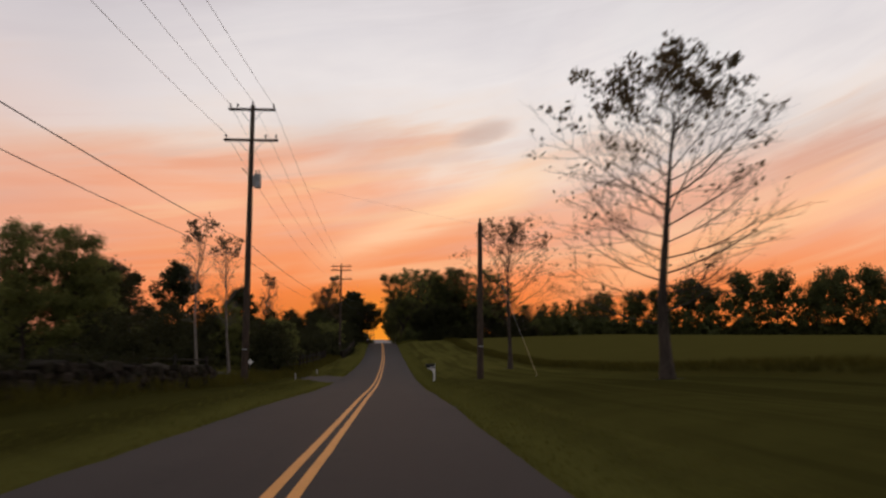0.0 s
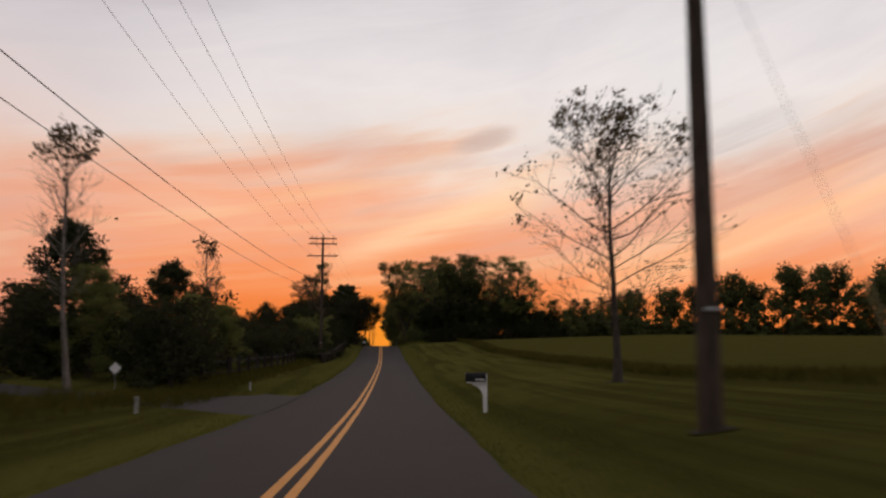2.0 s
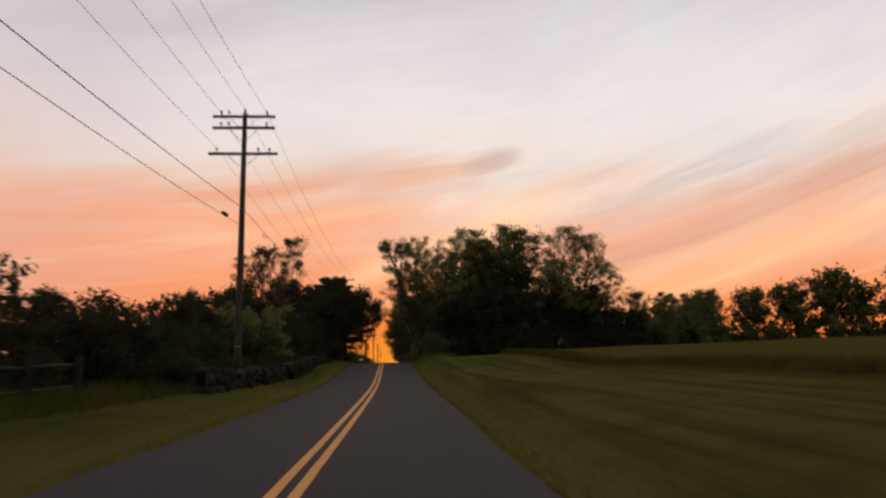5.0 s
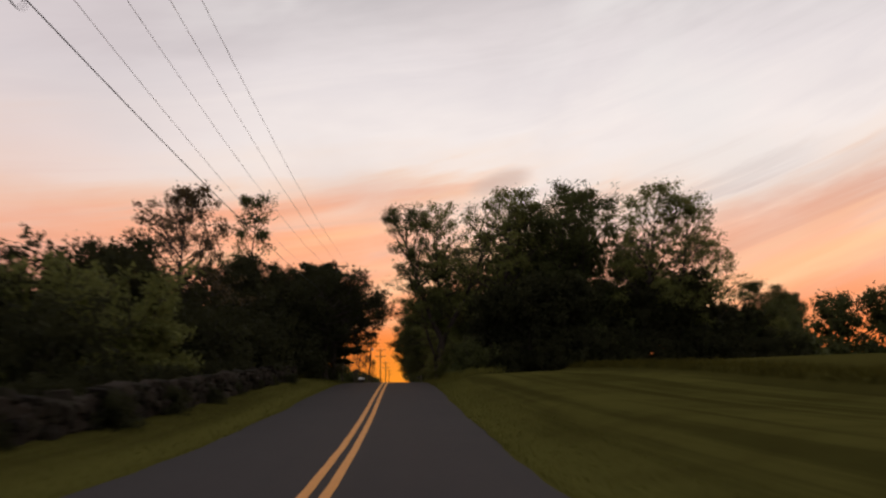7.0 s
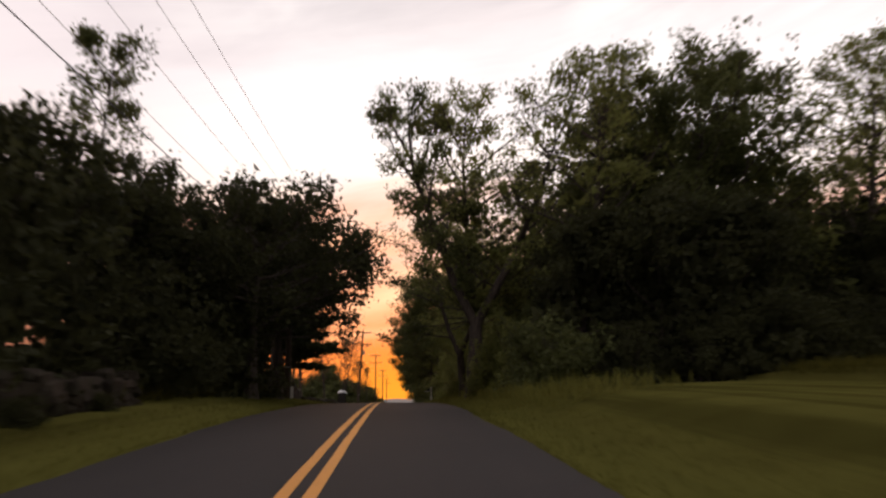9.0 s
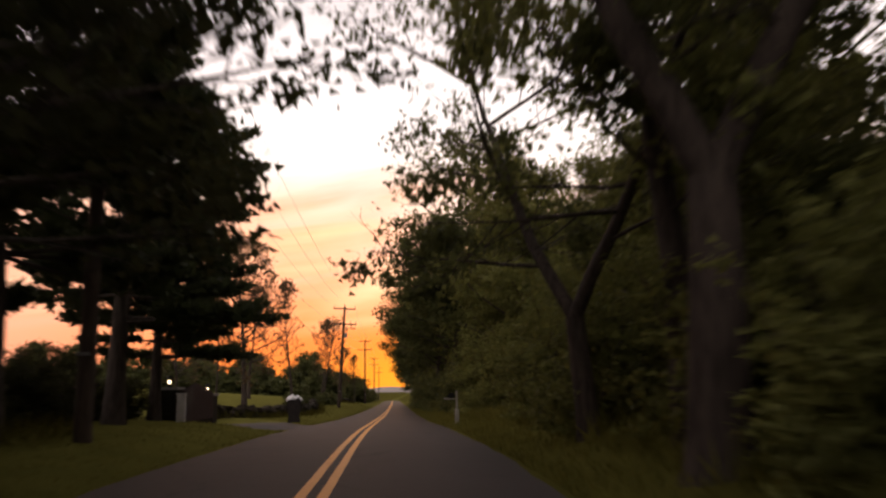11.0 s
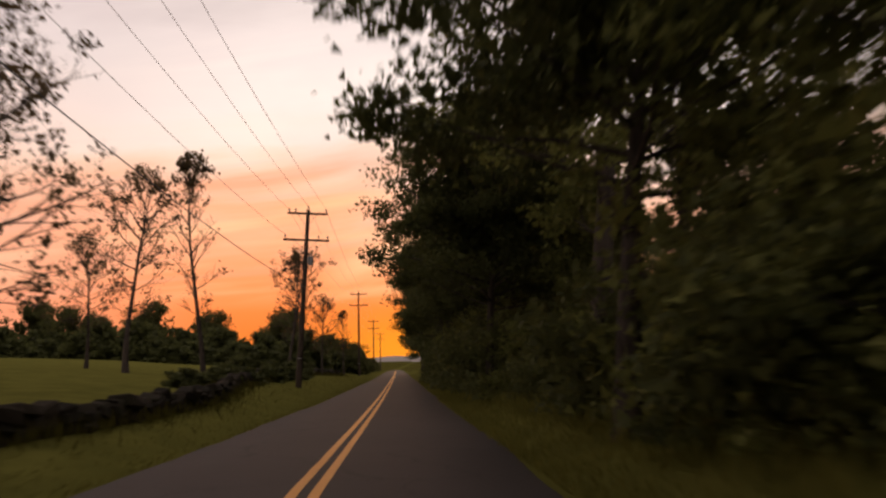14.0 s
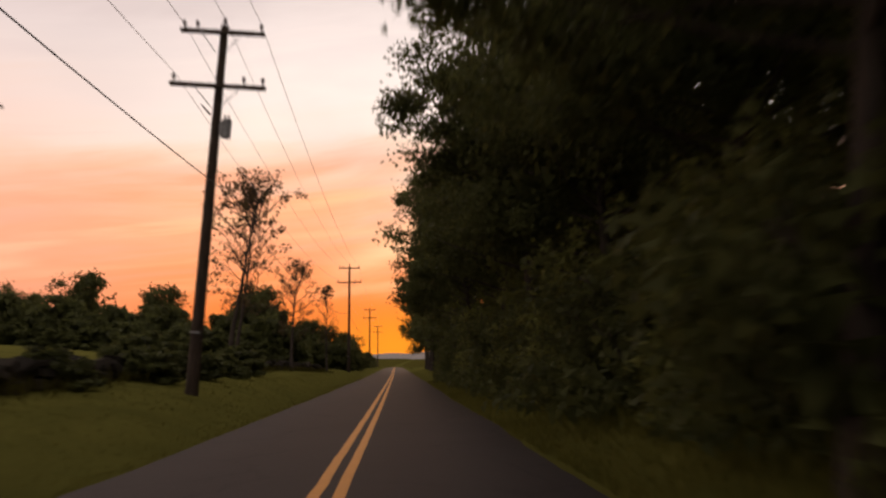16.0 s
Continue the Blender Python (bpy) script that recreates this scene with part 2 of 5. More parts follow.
def turf_nodes(gr, bsdf, out):
    p = spot(gr)
    x = across(gr)
    q = gr.add("ShaderNodeSeparateXYZ")
    gr.link(p, q.inputs[0])
    big, mid, fine = gr.noise(p, 0.09, 4), gr.noise(p, 0.8, 4), gr.noise(p, 24, 4, 0.7)
    streak = gr.noise(gr.vec(gr.math("MULTIPLY", x, 1.1), gr.math("MULTIPLY", q.outputs[1], 0.035), 2.0), 1.0, 5, 0.6)
    c = gr.mix(gr.span(big, 0.3, 0.7), (0.0725, 0.0688, 0.0173), (0.0975, 0.0925, 0.0232))
    c = gr.mix(gr.math("MULTIPLY", gr.span(mid, 0.4, 0.75), 0.5), c, (0.050, 0.043, 0.0108))
    # first stretch: dim light put into the colour, plus long dark grass at left
    early_dim = gr.span(gr.math("ADD", q.outputs[1], gr.math("MULTIPLY", big, 40.0)), 85.0, 40.0)
    c = gr.mix(gr.math("MULTIPLY", early_dim, gr.span(x, -2.0, -4.5, 0.45, 0.85)), c, (0.038, 0.036, 0.0092))
    # swaths left by the mower along the road
    c = gr.mix(gr.math("MULTIPLY", gr.span(streak, 0.56, 0.40), 0.55), c, (0.028, 0.026, 0.0065))
    c = gr.mix(gr.math("MULTIPLY", gr.span(streak, 0.58, 0.72), 0.45), c, (0.098, 0.092, 0.0232))
    # later verges and field: the higher light level is put into the colour
    late_lift = gr.math("MULTIPLY", gr.span(gr.math("ADD", q.outputs[1], gr.math("MULTIPLY", big, 60.0)), 175.0, 205.0), gr.math("ADD", gr.span(x, -2.4, -3.0), gr.span(x, 2.4, 3.0)), clamp=True)
    late_lift = gr.math("MULTIPLY", late_lift, gr.span(q.outputs[1], 420.0, 300.0))
    c = gr.mix(gr.math("MULTIPLY", late_lift, 0.8), c, gr.mix(gr.span(mid, 0.3, 0.7), (0.112, 0.110, 0.0278), (0.158, 0.150, 0.0378)))
    # a paler strip of short grass along the asphalt
    near = gr.math("ABSOLUTE", gr.math("ADD", x, gr.math("MULTIPLY", gr.math("SUBTRACT", mid, 0.5), 0.7)))
    c = gr.mix(gr.math("MULTIPLY", gr.span(near, 4.1, 3.2), 0.7), c, gr.mix(mid, (0.090, 0.088, 0.0221), (0.120, 0.116, 0.0292)))
    hay = gr.span(gr.math("ADD", x, gr.math("MULTIPLY", mid, 0.5)), FIELD_X - 0.1, FIELD_X + 0.5)
    c = gr.mix(hay, c, gr.mix(gr.noise(p, 0.25, 4), (0.058, 0.054, 0.0135), (0.078, 0.071, 0.0178)))
    c = gr.mix(gr.math("MULTIPLY", gr.span(fine, 0.45, 0.8), 0.4), c, (0.034, 0.032, 0.0081))
    gr.link(c, bsdf.inputs["Base Color"])
    bump(gr, bsdf, gr.math("ADD", fine, gr.math("MULTIPLY", mid, 0.6)), 0.8, 0.06)


def leafy(dark, light, glow):
    def build(gr, bsdf, out):
        geo = gr.add("ShaderNodeNewGeometry")
        info = gr.add("ShaderNodeObjectInfo")
        clump = gr.span(gr.noise(geo.outputs["Position"], 0.75, 3), 0.32, 0.68)
        f = gr.math("ADD", gr.math("MULTIPLY", geo.outputs["Random Per Island"], 0.22), gr.math("MULTIPLY", clump, 0.78))
        c = gr.mix(f, dark, light)
        c = gr.mix(gr.math("MULTIPLY", info.outputs["Random"], 0.35), c, tuple(0.6 * v for v in light))
        gr.link(c, bsdf.inputs["Base Color"])
        thin = gr.add("ShaderNodeBsdfTranslucent")
        gr.link(gr.mix(0.5, c, glow), thin.inputs[0])
        both = gr.add("ShaderNodeMixShader")
        both.inputs[0].default_value = 0.42
        gr.link(bsdf.outputs[0], both.inputs[1])
        gr.link(thin.outputs[0], both.inputs[2])
        gr.link(both.outputs[0], out.inputs[0])

    return build


def bark_nodes(dark, light):
    def build(gr, bsdf, out):
        tex = gr.add("ShaderNodeTexCoord").outputs["Object"]
        q = gr.add("ShaderNodeSeparateXYZ")
        gr.link(tex, q.inputs[0])
        x, y, z = q.outputs
        ridges = gr.noise(gr.vec(gr.math("MULTIPLY", x, 9.0), gr.math("MULTIPLY", y, 9.0), gr.math("MULTIPLY", z, 1.4)), 1.5, 5, 0.6, 0.4)
        c = gr.mix(gr.span(ridges, 0.3, 0.7), dark, light)
        c = gr.mix(gr.math("MULTIPLY", gr.span(gr.noise(tex, 0.7, 3), 0.5, 0.8), 0.4), c, (0.06, 0.065, 0.05))
        gr.link(c, bsdf.inputs["Base Color"])
        bump(gr, bsdf, ridges, 0.7, 0.03)

    return build


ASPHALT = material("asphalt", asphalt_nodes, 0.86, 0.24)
PAINT = material("road_paint", paint_nodes, 0.65)
GRASS_RANK = material("rank_grass", leafy((0.085, 0.086, 0.020), (0.150, 0.142, 0.034), (0.18, 0.165, 0.04)), 0.8, 0.04)
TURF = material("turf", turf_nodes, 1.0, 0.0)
GRASS = material("grass_blades", leafy((0.080, 0.081, 0.018), (0.120, 0.116, 0.026), (0.15, 0.145, 0.035)), 0.8, 0.04)
WEEDS = material("dry_weeds", leafy((0.036, 0.034, 0.006), (0.075, 0.066, 0.012), (0.10, 0.09, 0.02)), 0.8, 0.04)
LEAF = material("leaf_green", leafy((0.029, 0.034, 0.013), (0.100, 0.110, 0.038), (0.15, 0.16, 0.05)), 0.7, 0.10)
# leaf_green darkened: the near-black shade of scrub and crest woods put in colour
LEAF_DIM = material("leaf_green_dim", leafy((0.014, 0.016, 0.008), (0.046, 0.048, 0.020), (0.07, 0.07, 0.025)), 0.75, 0.08)
LEAF_OLIVE = material("leaf_olive", leafy((0.060, 0.066, 0.020), (0.180, 0.190, 0.055), (0.25, 0.25, 0.07)), 0.7, 0.12)
LEAF_DRY = material("leaf_autumn", leafy((0.055, 0.042, 0.020), (0.105, 0.078, 0.034), (0.16, 0.09, 0.03)), 0.6, 0.3)
NEEDLE = material("pine_needles", leafy((0.020, 0.026, 0.012), (0.048, 0.056, 0.022), (0.04, 0.05, 0.02)), 0.7, 0.12)
BARK = material("bark", bark_nodes((0.026, 0.020, 0.016), (0.075, 0.058, 0.046)), 0.9, 0.2)
BARK_PALE = material("pale_bark", bark_nodes((0.09, 0.075, 0.062), (0.22, 0.19, 0.16)), 0.85, 0.2)
POLE_WOOD = material("pole_wood", bark_nodes((0.030, 0.021, 0.016), (0.070, 0.049, 0.035)), 0.85, 0.2)
DARK_WOOD = material("dark_wood", bark_nodes((0.012, 0.009, 0.008), (0.030, 0.023, 0.018)), 0.85, 0.2)
RED_WOOD = material("red_boards", bark_nodes((0.012, 0.005, 0.004), (0.026, 0.010, 0.008)), 0.8, 0.2)
STEEL = material("grey_steel", grainy((0.20, 0.20, 0.20), (0.32, 0.32, 0.32), 6, 60, 0.15, 0.002), 0.5, 0.5, 0.3)
WIRE = material("aluminium_wire", grainy((0.40, 0.38, 0.37), (0.50, 0.48, 0.47), 2, 40, 0.1, 0.001), 0.6, 0.4, 0.2)
CABLE = material("black_cable", grainy((0.02, 0.02, 0.02), (0.04, 0.038, 0.036), 2, 40, 0.1, 0.001), 0.7)
PORCELAIN = material("insulator", grainy((0.05, 0.03, 0.025), (0.09, 0.06, 0.05), 8, 60, 0.05, 0.001), 0.3, 0.5)
WHITE = material("white_paint", grainy((0.62, 0.60, 0.57), (0.78, 0.76, 0.73), 4, 50, 0.15, 0.002, 0.25), 0.6, 0.4)
OLD_WHITE = material("weathered_paint", grainy((0.30, 0.28, 0.25), (0.44, 0.41, 0.37), 4, 50, 0.2, 0.003, 0.4), 0.75, 0.3)
BLACK = material("black_enamel", grainy((0.012, 0.012, 0.012), (0.024, 0.023, 0.022), 5, 50, 0.1, 0.002), 0.75, 0.15)
BIN = material("dark_plastic", grainy((0.022, 0.017, 0.014), (0.040, 0.031, 0.026), 5, 70, 0.15, 0.002), 0.55, 0.4)
BAG = material("white_bag", grainy((0.60, 0.59, 0.58), (0.76, 0.75, 0.74), 8, 40, 0.5, 0.01, 0.2), 0.5, 0.4)
YELLOW = material("yellow_plastic", grainy((0.30, 0.25, 0.11), (0.40, 0.33, 0.16), 4, 40, 0.1, 0.001), 0.5)
EARTH = material("bare_earth", grainy((0.026, 0.022, 0.012), (0.044, 0.037, 0.018), 2.5, 22, 0.9, 0.03), 0.95, 0.1)
CONCRETE = material("concrete", grainy((0.19, 0.18, 0.17), (0.28, 0.27, 0.25), 2, 40, 0.3, 0.004), 0.85)


def stone_nodes(gr, bsdf, out):
    p = spot(gr)
    info = gr.add("ShaderNodeObjectInfo")
    isle = gr.add("ShaderNodeNewGeometry").outputs["Random Per Island"]
    r = gr.math("FRACT", gr.math("ADD", info.outputs["Random"], isle))
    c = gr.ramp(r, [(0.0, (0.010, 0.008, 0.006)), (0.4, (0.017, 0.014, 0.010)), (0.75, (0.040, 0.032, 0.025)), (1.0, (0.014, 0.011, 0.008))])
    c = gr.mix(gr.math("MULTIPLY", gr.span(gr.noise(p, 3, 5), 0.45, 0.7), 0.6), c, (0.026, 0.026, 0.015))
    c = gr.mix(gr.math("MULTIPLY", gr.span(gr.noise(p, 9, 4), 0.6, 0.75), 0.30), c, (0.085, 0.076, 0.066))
    gr.link(c, bsdf.inputs["Base Color"])
    bump(gr, bsdf, gr.noise(p, 18, 5, 0.65), 0.7, 0.02)


STONE = material("field_stone", stone_nodes, 0.95, 0.05)


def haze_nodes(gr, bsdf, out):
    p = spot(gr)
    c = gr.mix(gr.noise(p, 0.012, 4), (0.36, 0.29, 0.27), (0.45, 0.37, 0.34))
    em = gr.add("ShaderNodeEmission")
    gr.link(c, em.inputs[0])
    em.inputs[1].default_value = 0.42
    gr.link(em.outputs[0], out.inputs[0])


HAZE = material("painted_haze", haze_nodes)


def lamp_nodes(gr, bsdf, out):
    em = gr.add("ShaderNodeEmission")
    em.inputs[0].default_value = (1.0, 0.78, 0.48, 1)
    em.inputs[1].default_value = 4.0
    gr.link(em.outputs[0], out.inputs[0])


BULB = material("lit_bulb", lamp_nodes)


# ---------------------------------------------------------------- mesh helpers
def part(name, bm, mat, parent=None, label=""):
    """Links a bmesh as one mesh object, under a thing if one is given."""
    me = bpy.data.meshes.new(name)
    bm.to_mesh(me)
    bm.free()
    me.materials.append(mat)
    ob = new(name, me)
    if parent:
        ob.parent = parent
    if label:
        ob["label"] = label
    return ob


def sheet(name, verts, faces, mat, parent=None, smooth=False, offset=None):
    """Links arrays of vertices and of three- or four-cornered faces as one mesh object."""
    me = bpy.data.meshes.new(name)
    verts, faces = np.asarray(verts, np.float32), np.asarray(faces, np.int32)
    me.vertices.add(len(verts))
    me.vertices.foreach_set("co", verts.ravel())
    me.loops.add(faces.size)
    me.loops.foreach_set("vertex_index", faces.ravel())
    me.polygons.add(len(faces))
    me.polygons.foreach_set("loop_start", np.arange(0, faces.size, faces.shape[1], dtype=np.int32))
    me.polygons.foreach_set("loop_total", np.full(len(faces), faces.shape[1], np.int32))
    if smooth:
        me.polygons.foreach_set("use_smooth", np.ones(len(faces), bool))
    me.update(calc_edges=True)
    me.validate()
    if offset is not None:
        me.attributes.new("across", "FLOAT", "POINT").data.foreach_set("value", np.asarray(offset, np.float32).ravel())
    me.materials.append(mat)
    ob = new(name, me)
    if parent:
        ob.parent = parent
    return ob


def thing(name, at, label, category, group="", kind="", turn=0.0):
    ob = new(name)
    ob.empty_display_size = 0.2
    ob.matrix_world = pose(*at, 0, 0, turn)
    return tagged(ob, label, category, group, kind)


def block(bm, x0, y0, z0, x1, y1, z1, bevel=0.0, m=None):
    made = bmesh.ops.create_cube(bm, size=1, matrix=Matrix.LocRotScale(((x0 + x1) / 2, (y0 + y1) / 2, (z0 + z1) / 2), None, (x1 - x0, y1 - y0, z1 - z0)))
    vs = made["verts"]
    if bevel:
        es = list({e for v in vs for e in v.link_edges})
        vs = list({v for f in bmesh.ops.bevel(bm, geom=es, offset=bevel, segments=2, affect="EDGES")["faces"] for v in f.verts} | {v for v in vs if v.is_valid})
    if m:
        bmesh.ops.transform(bm, matrix=m, verts=[v for v in vs if v.is_valid])
    return bm


def rod(bm, a, b, r0, r1=None, sides=8):
    """A tapered round bar from a to b."""
    a, b = Vector(a), Vector(b)
    turn = (b - a).to_track_quat("Z", "Y").to_matrix().to_4x4()
    m = Matrix.Translation((a + b) / 2) @ turn
    bmesh.ops.create_cone(bm, cap_ends=True, segments=sides, radius1=r0, radius2=r0 if r1 is None else r1, depth=(b - a).length, matrix=m)
    return bm


def tubes(lines):
    """Vertices and faces of round tubes along (points, radii, sides) lines."""
    vs, fs, n = [], [], 0
    for pts, rad, k in lines:
        pts, rad = np.asarray(pts, float), np.asarray(rad, float)
        d = np.gradient(pts, axis=0)
        d /= np.linalg.norm(d, axis=1, keepdims=True) + 1e-9
        ref = np.where(np.abs(d[:, 2:3]) > 0.9, [[1.0, 0.0, 0.0]], [[0.0, 0.0, 1.0]])
        u = np.cross(d, ref)
        u /= np.linalg.norm(u, axis=1, keepdims=True) + 1e-9
        w = np.cross(d, u)
        a = np.arange(k) * 2 * np.pi / k
        ring = pts[:, None] + rad[:, None, None] * (np.cos(a)[None, :, None] * u[:, None] + np.sin(a)[None, :, None] * w[:, None])
        vs.append(ring.reshape(-1, 3))
        i = np.arange(len(pts) - 1)[:, None] * k + np.arange(k)[None]
        j = np.arange(len(pts) - 1)[:, None] * k + (np.arange(k)[None] + 1) % k
        fs.append(np.stack([i, j, j + k, i + k], -1).reshape(-1, 4) + n)
        n += len(pts) * k
    return np.concatenate(vs), np.concatenate(fs)


def blades(rng, sites, length, width, along=None, spread=1.0, fold=0.25, flat=0.0, corners=4, out=None):
    """Vertices and faces of small folded leaves, one at each site; out: the way that each one faces, roughly."""
    n = len(sites)
    d = rng.normal(size=(n, 3))
    if along is not None:
        d = along + spread * d
    d /= np.linalg.norm(d, axis=1, keepdims=True) + 1e-9
    face = rng.normal(size=(n, 3))
    face[:, 2] += flat
    if out is not None:
        face = 0.55 * face + 1.3 * out
    u = np.cross(d, face)
    u /= np.linalg.norm(u, axis=1, keepdims=True) + 1e-9
    w = np.cross(d, u)
    ln = (length * rng.uniform(0.65, 1.3, n))[:, None]
    wd = (width * rng.uniform(0.7, 1.25, n))[:, None]
    if corners == 3:
        v = np.stack([sites + 0.62 * wd * u, sites + 0.9 * ln * d, sites - 0.62 * wd * u], 1)
        return v.reshape(-1, 3), np.arange(3 * n).reshape(-1, 3)
    mid = sites + 0.45 * ln * d + fold * wd * w
    v = np.stack([sites, mid + 0.5 * wd * u, sites + ln * d, mid - 0.5 * wd * u], 1)
    v[:, 1] -= 2 * fold * wd * w
    v[:, 3] -= 0 * wd * w
    return v.reshape(-1, 3), np.arange(4 * n).reshape(-1, 4)


# ---------------------------------------------------------------- lie of the land
ROAD_Y = [-80, -40, 0, 14, 29, 36, 43, 50, 58, 75, 91, 108, 118, 127, 136, 146, 155, 161, 167, 173, 178, 184, 190, 196, 208, 214, 240, 300, 400, 500, 900, 3400]
ROAD_Z = [2.6, 1.4, 0.02, -0.46, -0.96, -1.29, -1.56, -1.75, -1.92, -2.02, -1.90, -1.76, -1.60, -1.18, -0.76, -0.42, -0.27, -0.25, -0.28, -0.34, -0.45, -0.66, -0.86, -1.05, -1.41, -1.57, -2.15, -3.3, -5.0, -7.0, -16.0, -40.0]
HALF = 2.75


BEND_Y = [-80, 0, 7.5, 22, 29, 37, 52, 59, 80, 102, 110, 117, 124, 140, 157, 164, 170, 176, 182, 187, 204, 221, 300, 500, 900]
BEND_X = [0.75, -0.08, -0.19, -0.40, -0.52, -0.68, -0.93, -1.08, -1.48, -1.95, -2.17, -2.42, -2.66, -3.18, -3.80, -4.08, -4.31, -4.52, -4.70, -4.86, -5.38, -5.75, -7.95, -14.2, -27.0]


def road_x(y):
    """The centre line bends gently; places below are given as metres to its right, and metres along."""
    return sum(np.interp(np.asarray(y, float) + d, BEND_Y, BEND_X) for d in (-12, -6, 0, 6, 12)) / 5


def road_z(y):
    """Height of the road, smoothed over a few metres."""
    return sum(np.interp(np.asarray(y, float) + d, ROAD_Y, ROAD_Z) for d in (-6, -3, 0, 3, 6)) / 5


def ease(v, a, b):
    t = np.clip((np.asarray(v, float) - a) / (b - a), 0, 1)
    return t * t * (3 - 2 * t)


def land_z(x, y):
    """Height of the ground."""
    x, y = np.asarray(x, float), np.asarray(y, float)
    base = road_z(y) + (road_z(np.minimum(y, 160)) - road_z(y)) * ease(x, 12, 38) * ease(y, 1200, 500)
    r, l = np.maximum(x - HALF, 0), np.maximum(-x - HALF, 0)
    right = 0.48 * ease(r, 0.1, 3.2) + 0.035 * np.minimum(r, 40) * (1 - 0.6 * ease(y, 140, 180)) + 0.30 * ease(x, FIELD_X - 0.15, FIELD_X + 0.35) * ease(y, 158, 150)
    bank = ease(y, 192, 225)
    left = (0.30 + 0.30 * ease(y, 208, 228)) * ease(l, 0.1, 2.2) + (0.06 + 0.09 * bank) * np.clip(l - 2.0, 0, 5) + (0.035 + 0.05 * bank) * np.clip(l - 7, 0, 22)
    driveway = (ease(y, 49, 52.5) * ease(y, 64, 60.5) + ease(y, 181.5, 184) * ease(y, 192, 190)) * ease(l, 14, 2)
    left = left * (1 - 0.75 * driveway)
    far = 1.0 * ease(np.hypot(x, 0), 60, 400)
    wave = 0.05 * np.sin(0.31 * x + 0.7) * np.sin(0.23 * y) * ease(np.abs(x), HALF + 0.3, HALF + 4)
    return base + right + left + far + wave


xs = np.unique(np.round(np.concatenate([
    -np.geomspace(40, 1500, 14), np.arange(-40, -14, 2.0), np.arange(-14, -3.2, 0.6), [-3.2, -2.95, -2.80, -2.6, 0, 2.6, 2.80, 2.95, 3.2],
    np.arange(3.6, 11.5, 0.6), [11.7, 11.85, 12.0, 12.1, 12.2, 12.35, 12.6], np.arange(13.4, 42, 2.0), np.geomspace(44, 1500, 14)]), 3))
ys = np.concatenate([np.arange(-70, 345, 1.5), np.geomspace(346, 3400, 26)])
gx, gy = np.meshgrid(xs, ys)
gz = land_z(gx, gy) - 0.06 * (np.abs(gx) < HALF + 0.02)
cols = len(xs)
idx = (np.arange(len(ys) - 1)[:, None] * cols + np.arange(cols - 1)[None]).ravel()
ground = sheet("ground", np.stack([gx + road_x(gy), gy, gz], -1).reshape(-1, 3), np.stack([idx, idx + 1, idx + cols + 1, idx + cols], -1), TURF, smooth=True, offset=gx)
tagged(ground, "mown olive-green grass verges and hay field at dusk", "ground", kind="structure")

# the road: two narrow lanes with a slight crown and a crumbled edge
ry = np.concatenate([np.arange(-70, 345, 0.6), np.geomspace(346, 900, 40)])
rx = np.array([-HALF - 0.12, -HALF, -1.4, 0.0, 1.4, HALF, HALF + 0.12])
rng = np.random.default_rng(3)
wob_l, wob_r = (np.convolve(rng.normal(size=len(ry) + 8), np.ones(9) / 9, "valid") * 0.13 for _ in range(2))
vx = np.tile(rx, (len(ry), 1))
vx[:, :2] += wob_l[:, None]
vx[:, -2:] += wob_r[:, None]
vz = road_z(ry)[:, None] + np.array([-0.10, 0.012, 0.03, 0.042, 0.03, 0.012, -0.10])[None]
idx = (np.arange(len(ry) - 1)[:, None] * 7 + np.arange(6)[None]).ravel()
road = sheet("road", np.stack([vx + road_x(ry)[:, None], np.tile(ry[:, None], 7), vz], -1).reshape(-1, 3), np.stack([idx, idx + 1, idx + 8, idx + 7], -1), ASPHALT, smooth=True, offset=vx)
tagged(road, "narrow grey asphalt country road with worn surface", "road", kind="structure")
for side in (-1, 1):
    x0 = side * 0.122
    lx = np.stack([np.full(len(ry), x0 - 0.062), np.full(len(ry), x0 + 0.062)], 1) + rng.normal(size=(len(ry), 1)) * 0.003
    lz = np.tile((road_z(ry) + 0.047)[:, None], 2)
    idx = np.arange(len(ry) - 1) * 2
    line = sheet("centre_line", np.stack([lx + road_x(ry)[:, None], np.tile(ry[:, None], 2), lz], -1).reshape(-1, 3), np.stack([idx, idx + 1, idx + 3, idx + 2], -1), PAINT)
    tagged(line, "worn yellow painted centre line on asphalt", "road marking", "double centre line", "structure")


def paving(name, label, x_far, y0, y1, flare, lift=0.0):
    """A paved entrance that leaves the road to the left and flares out where it joins it."""
    px = np.concatenate([np.linspace(-HALF + 0.10, -HALF - 1.2, 16), np.linspace(-HALF - 1.5, x_far, 24)])
    e = flare * ease(px, -HALF - 6, -HALF)
    v = []
    for s in np.linspace(0, 1, 7):
        yy = (y0 - e) * (1 - s) + (y1 + e) * s
        v.append(np.stack([px + road_x(yy), yy, np.maximum(land_z(px, yy) + 0.03, road_z(yy) + 0.017 + lift * ease(px, -HALF, -HALF - 1.1)) if 0 < s < 1 else land_z(px, yy) - 0.05], -1))
    v = np.array(v)
    i = (np.arange(6)[:, None] * 40 + np.arange(39)[None]).ravel()
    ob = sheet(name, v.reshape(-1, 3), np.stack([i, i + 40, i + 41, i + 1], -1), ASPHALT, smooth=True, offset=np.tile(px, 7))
    return tagged(ob, label, "driveway", kind="structure")


paving("driveway_1", "wide paved side entrance meeting the road", -30.0, 54.0, 59.0, 4.0)
paving("driveway_2", "paved house driveway between gate pillars", -24.0, 185.2, 189.6, 2.4, 0.16)

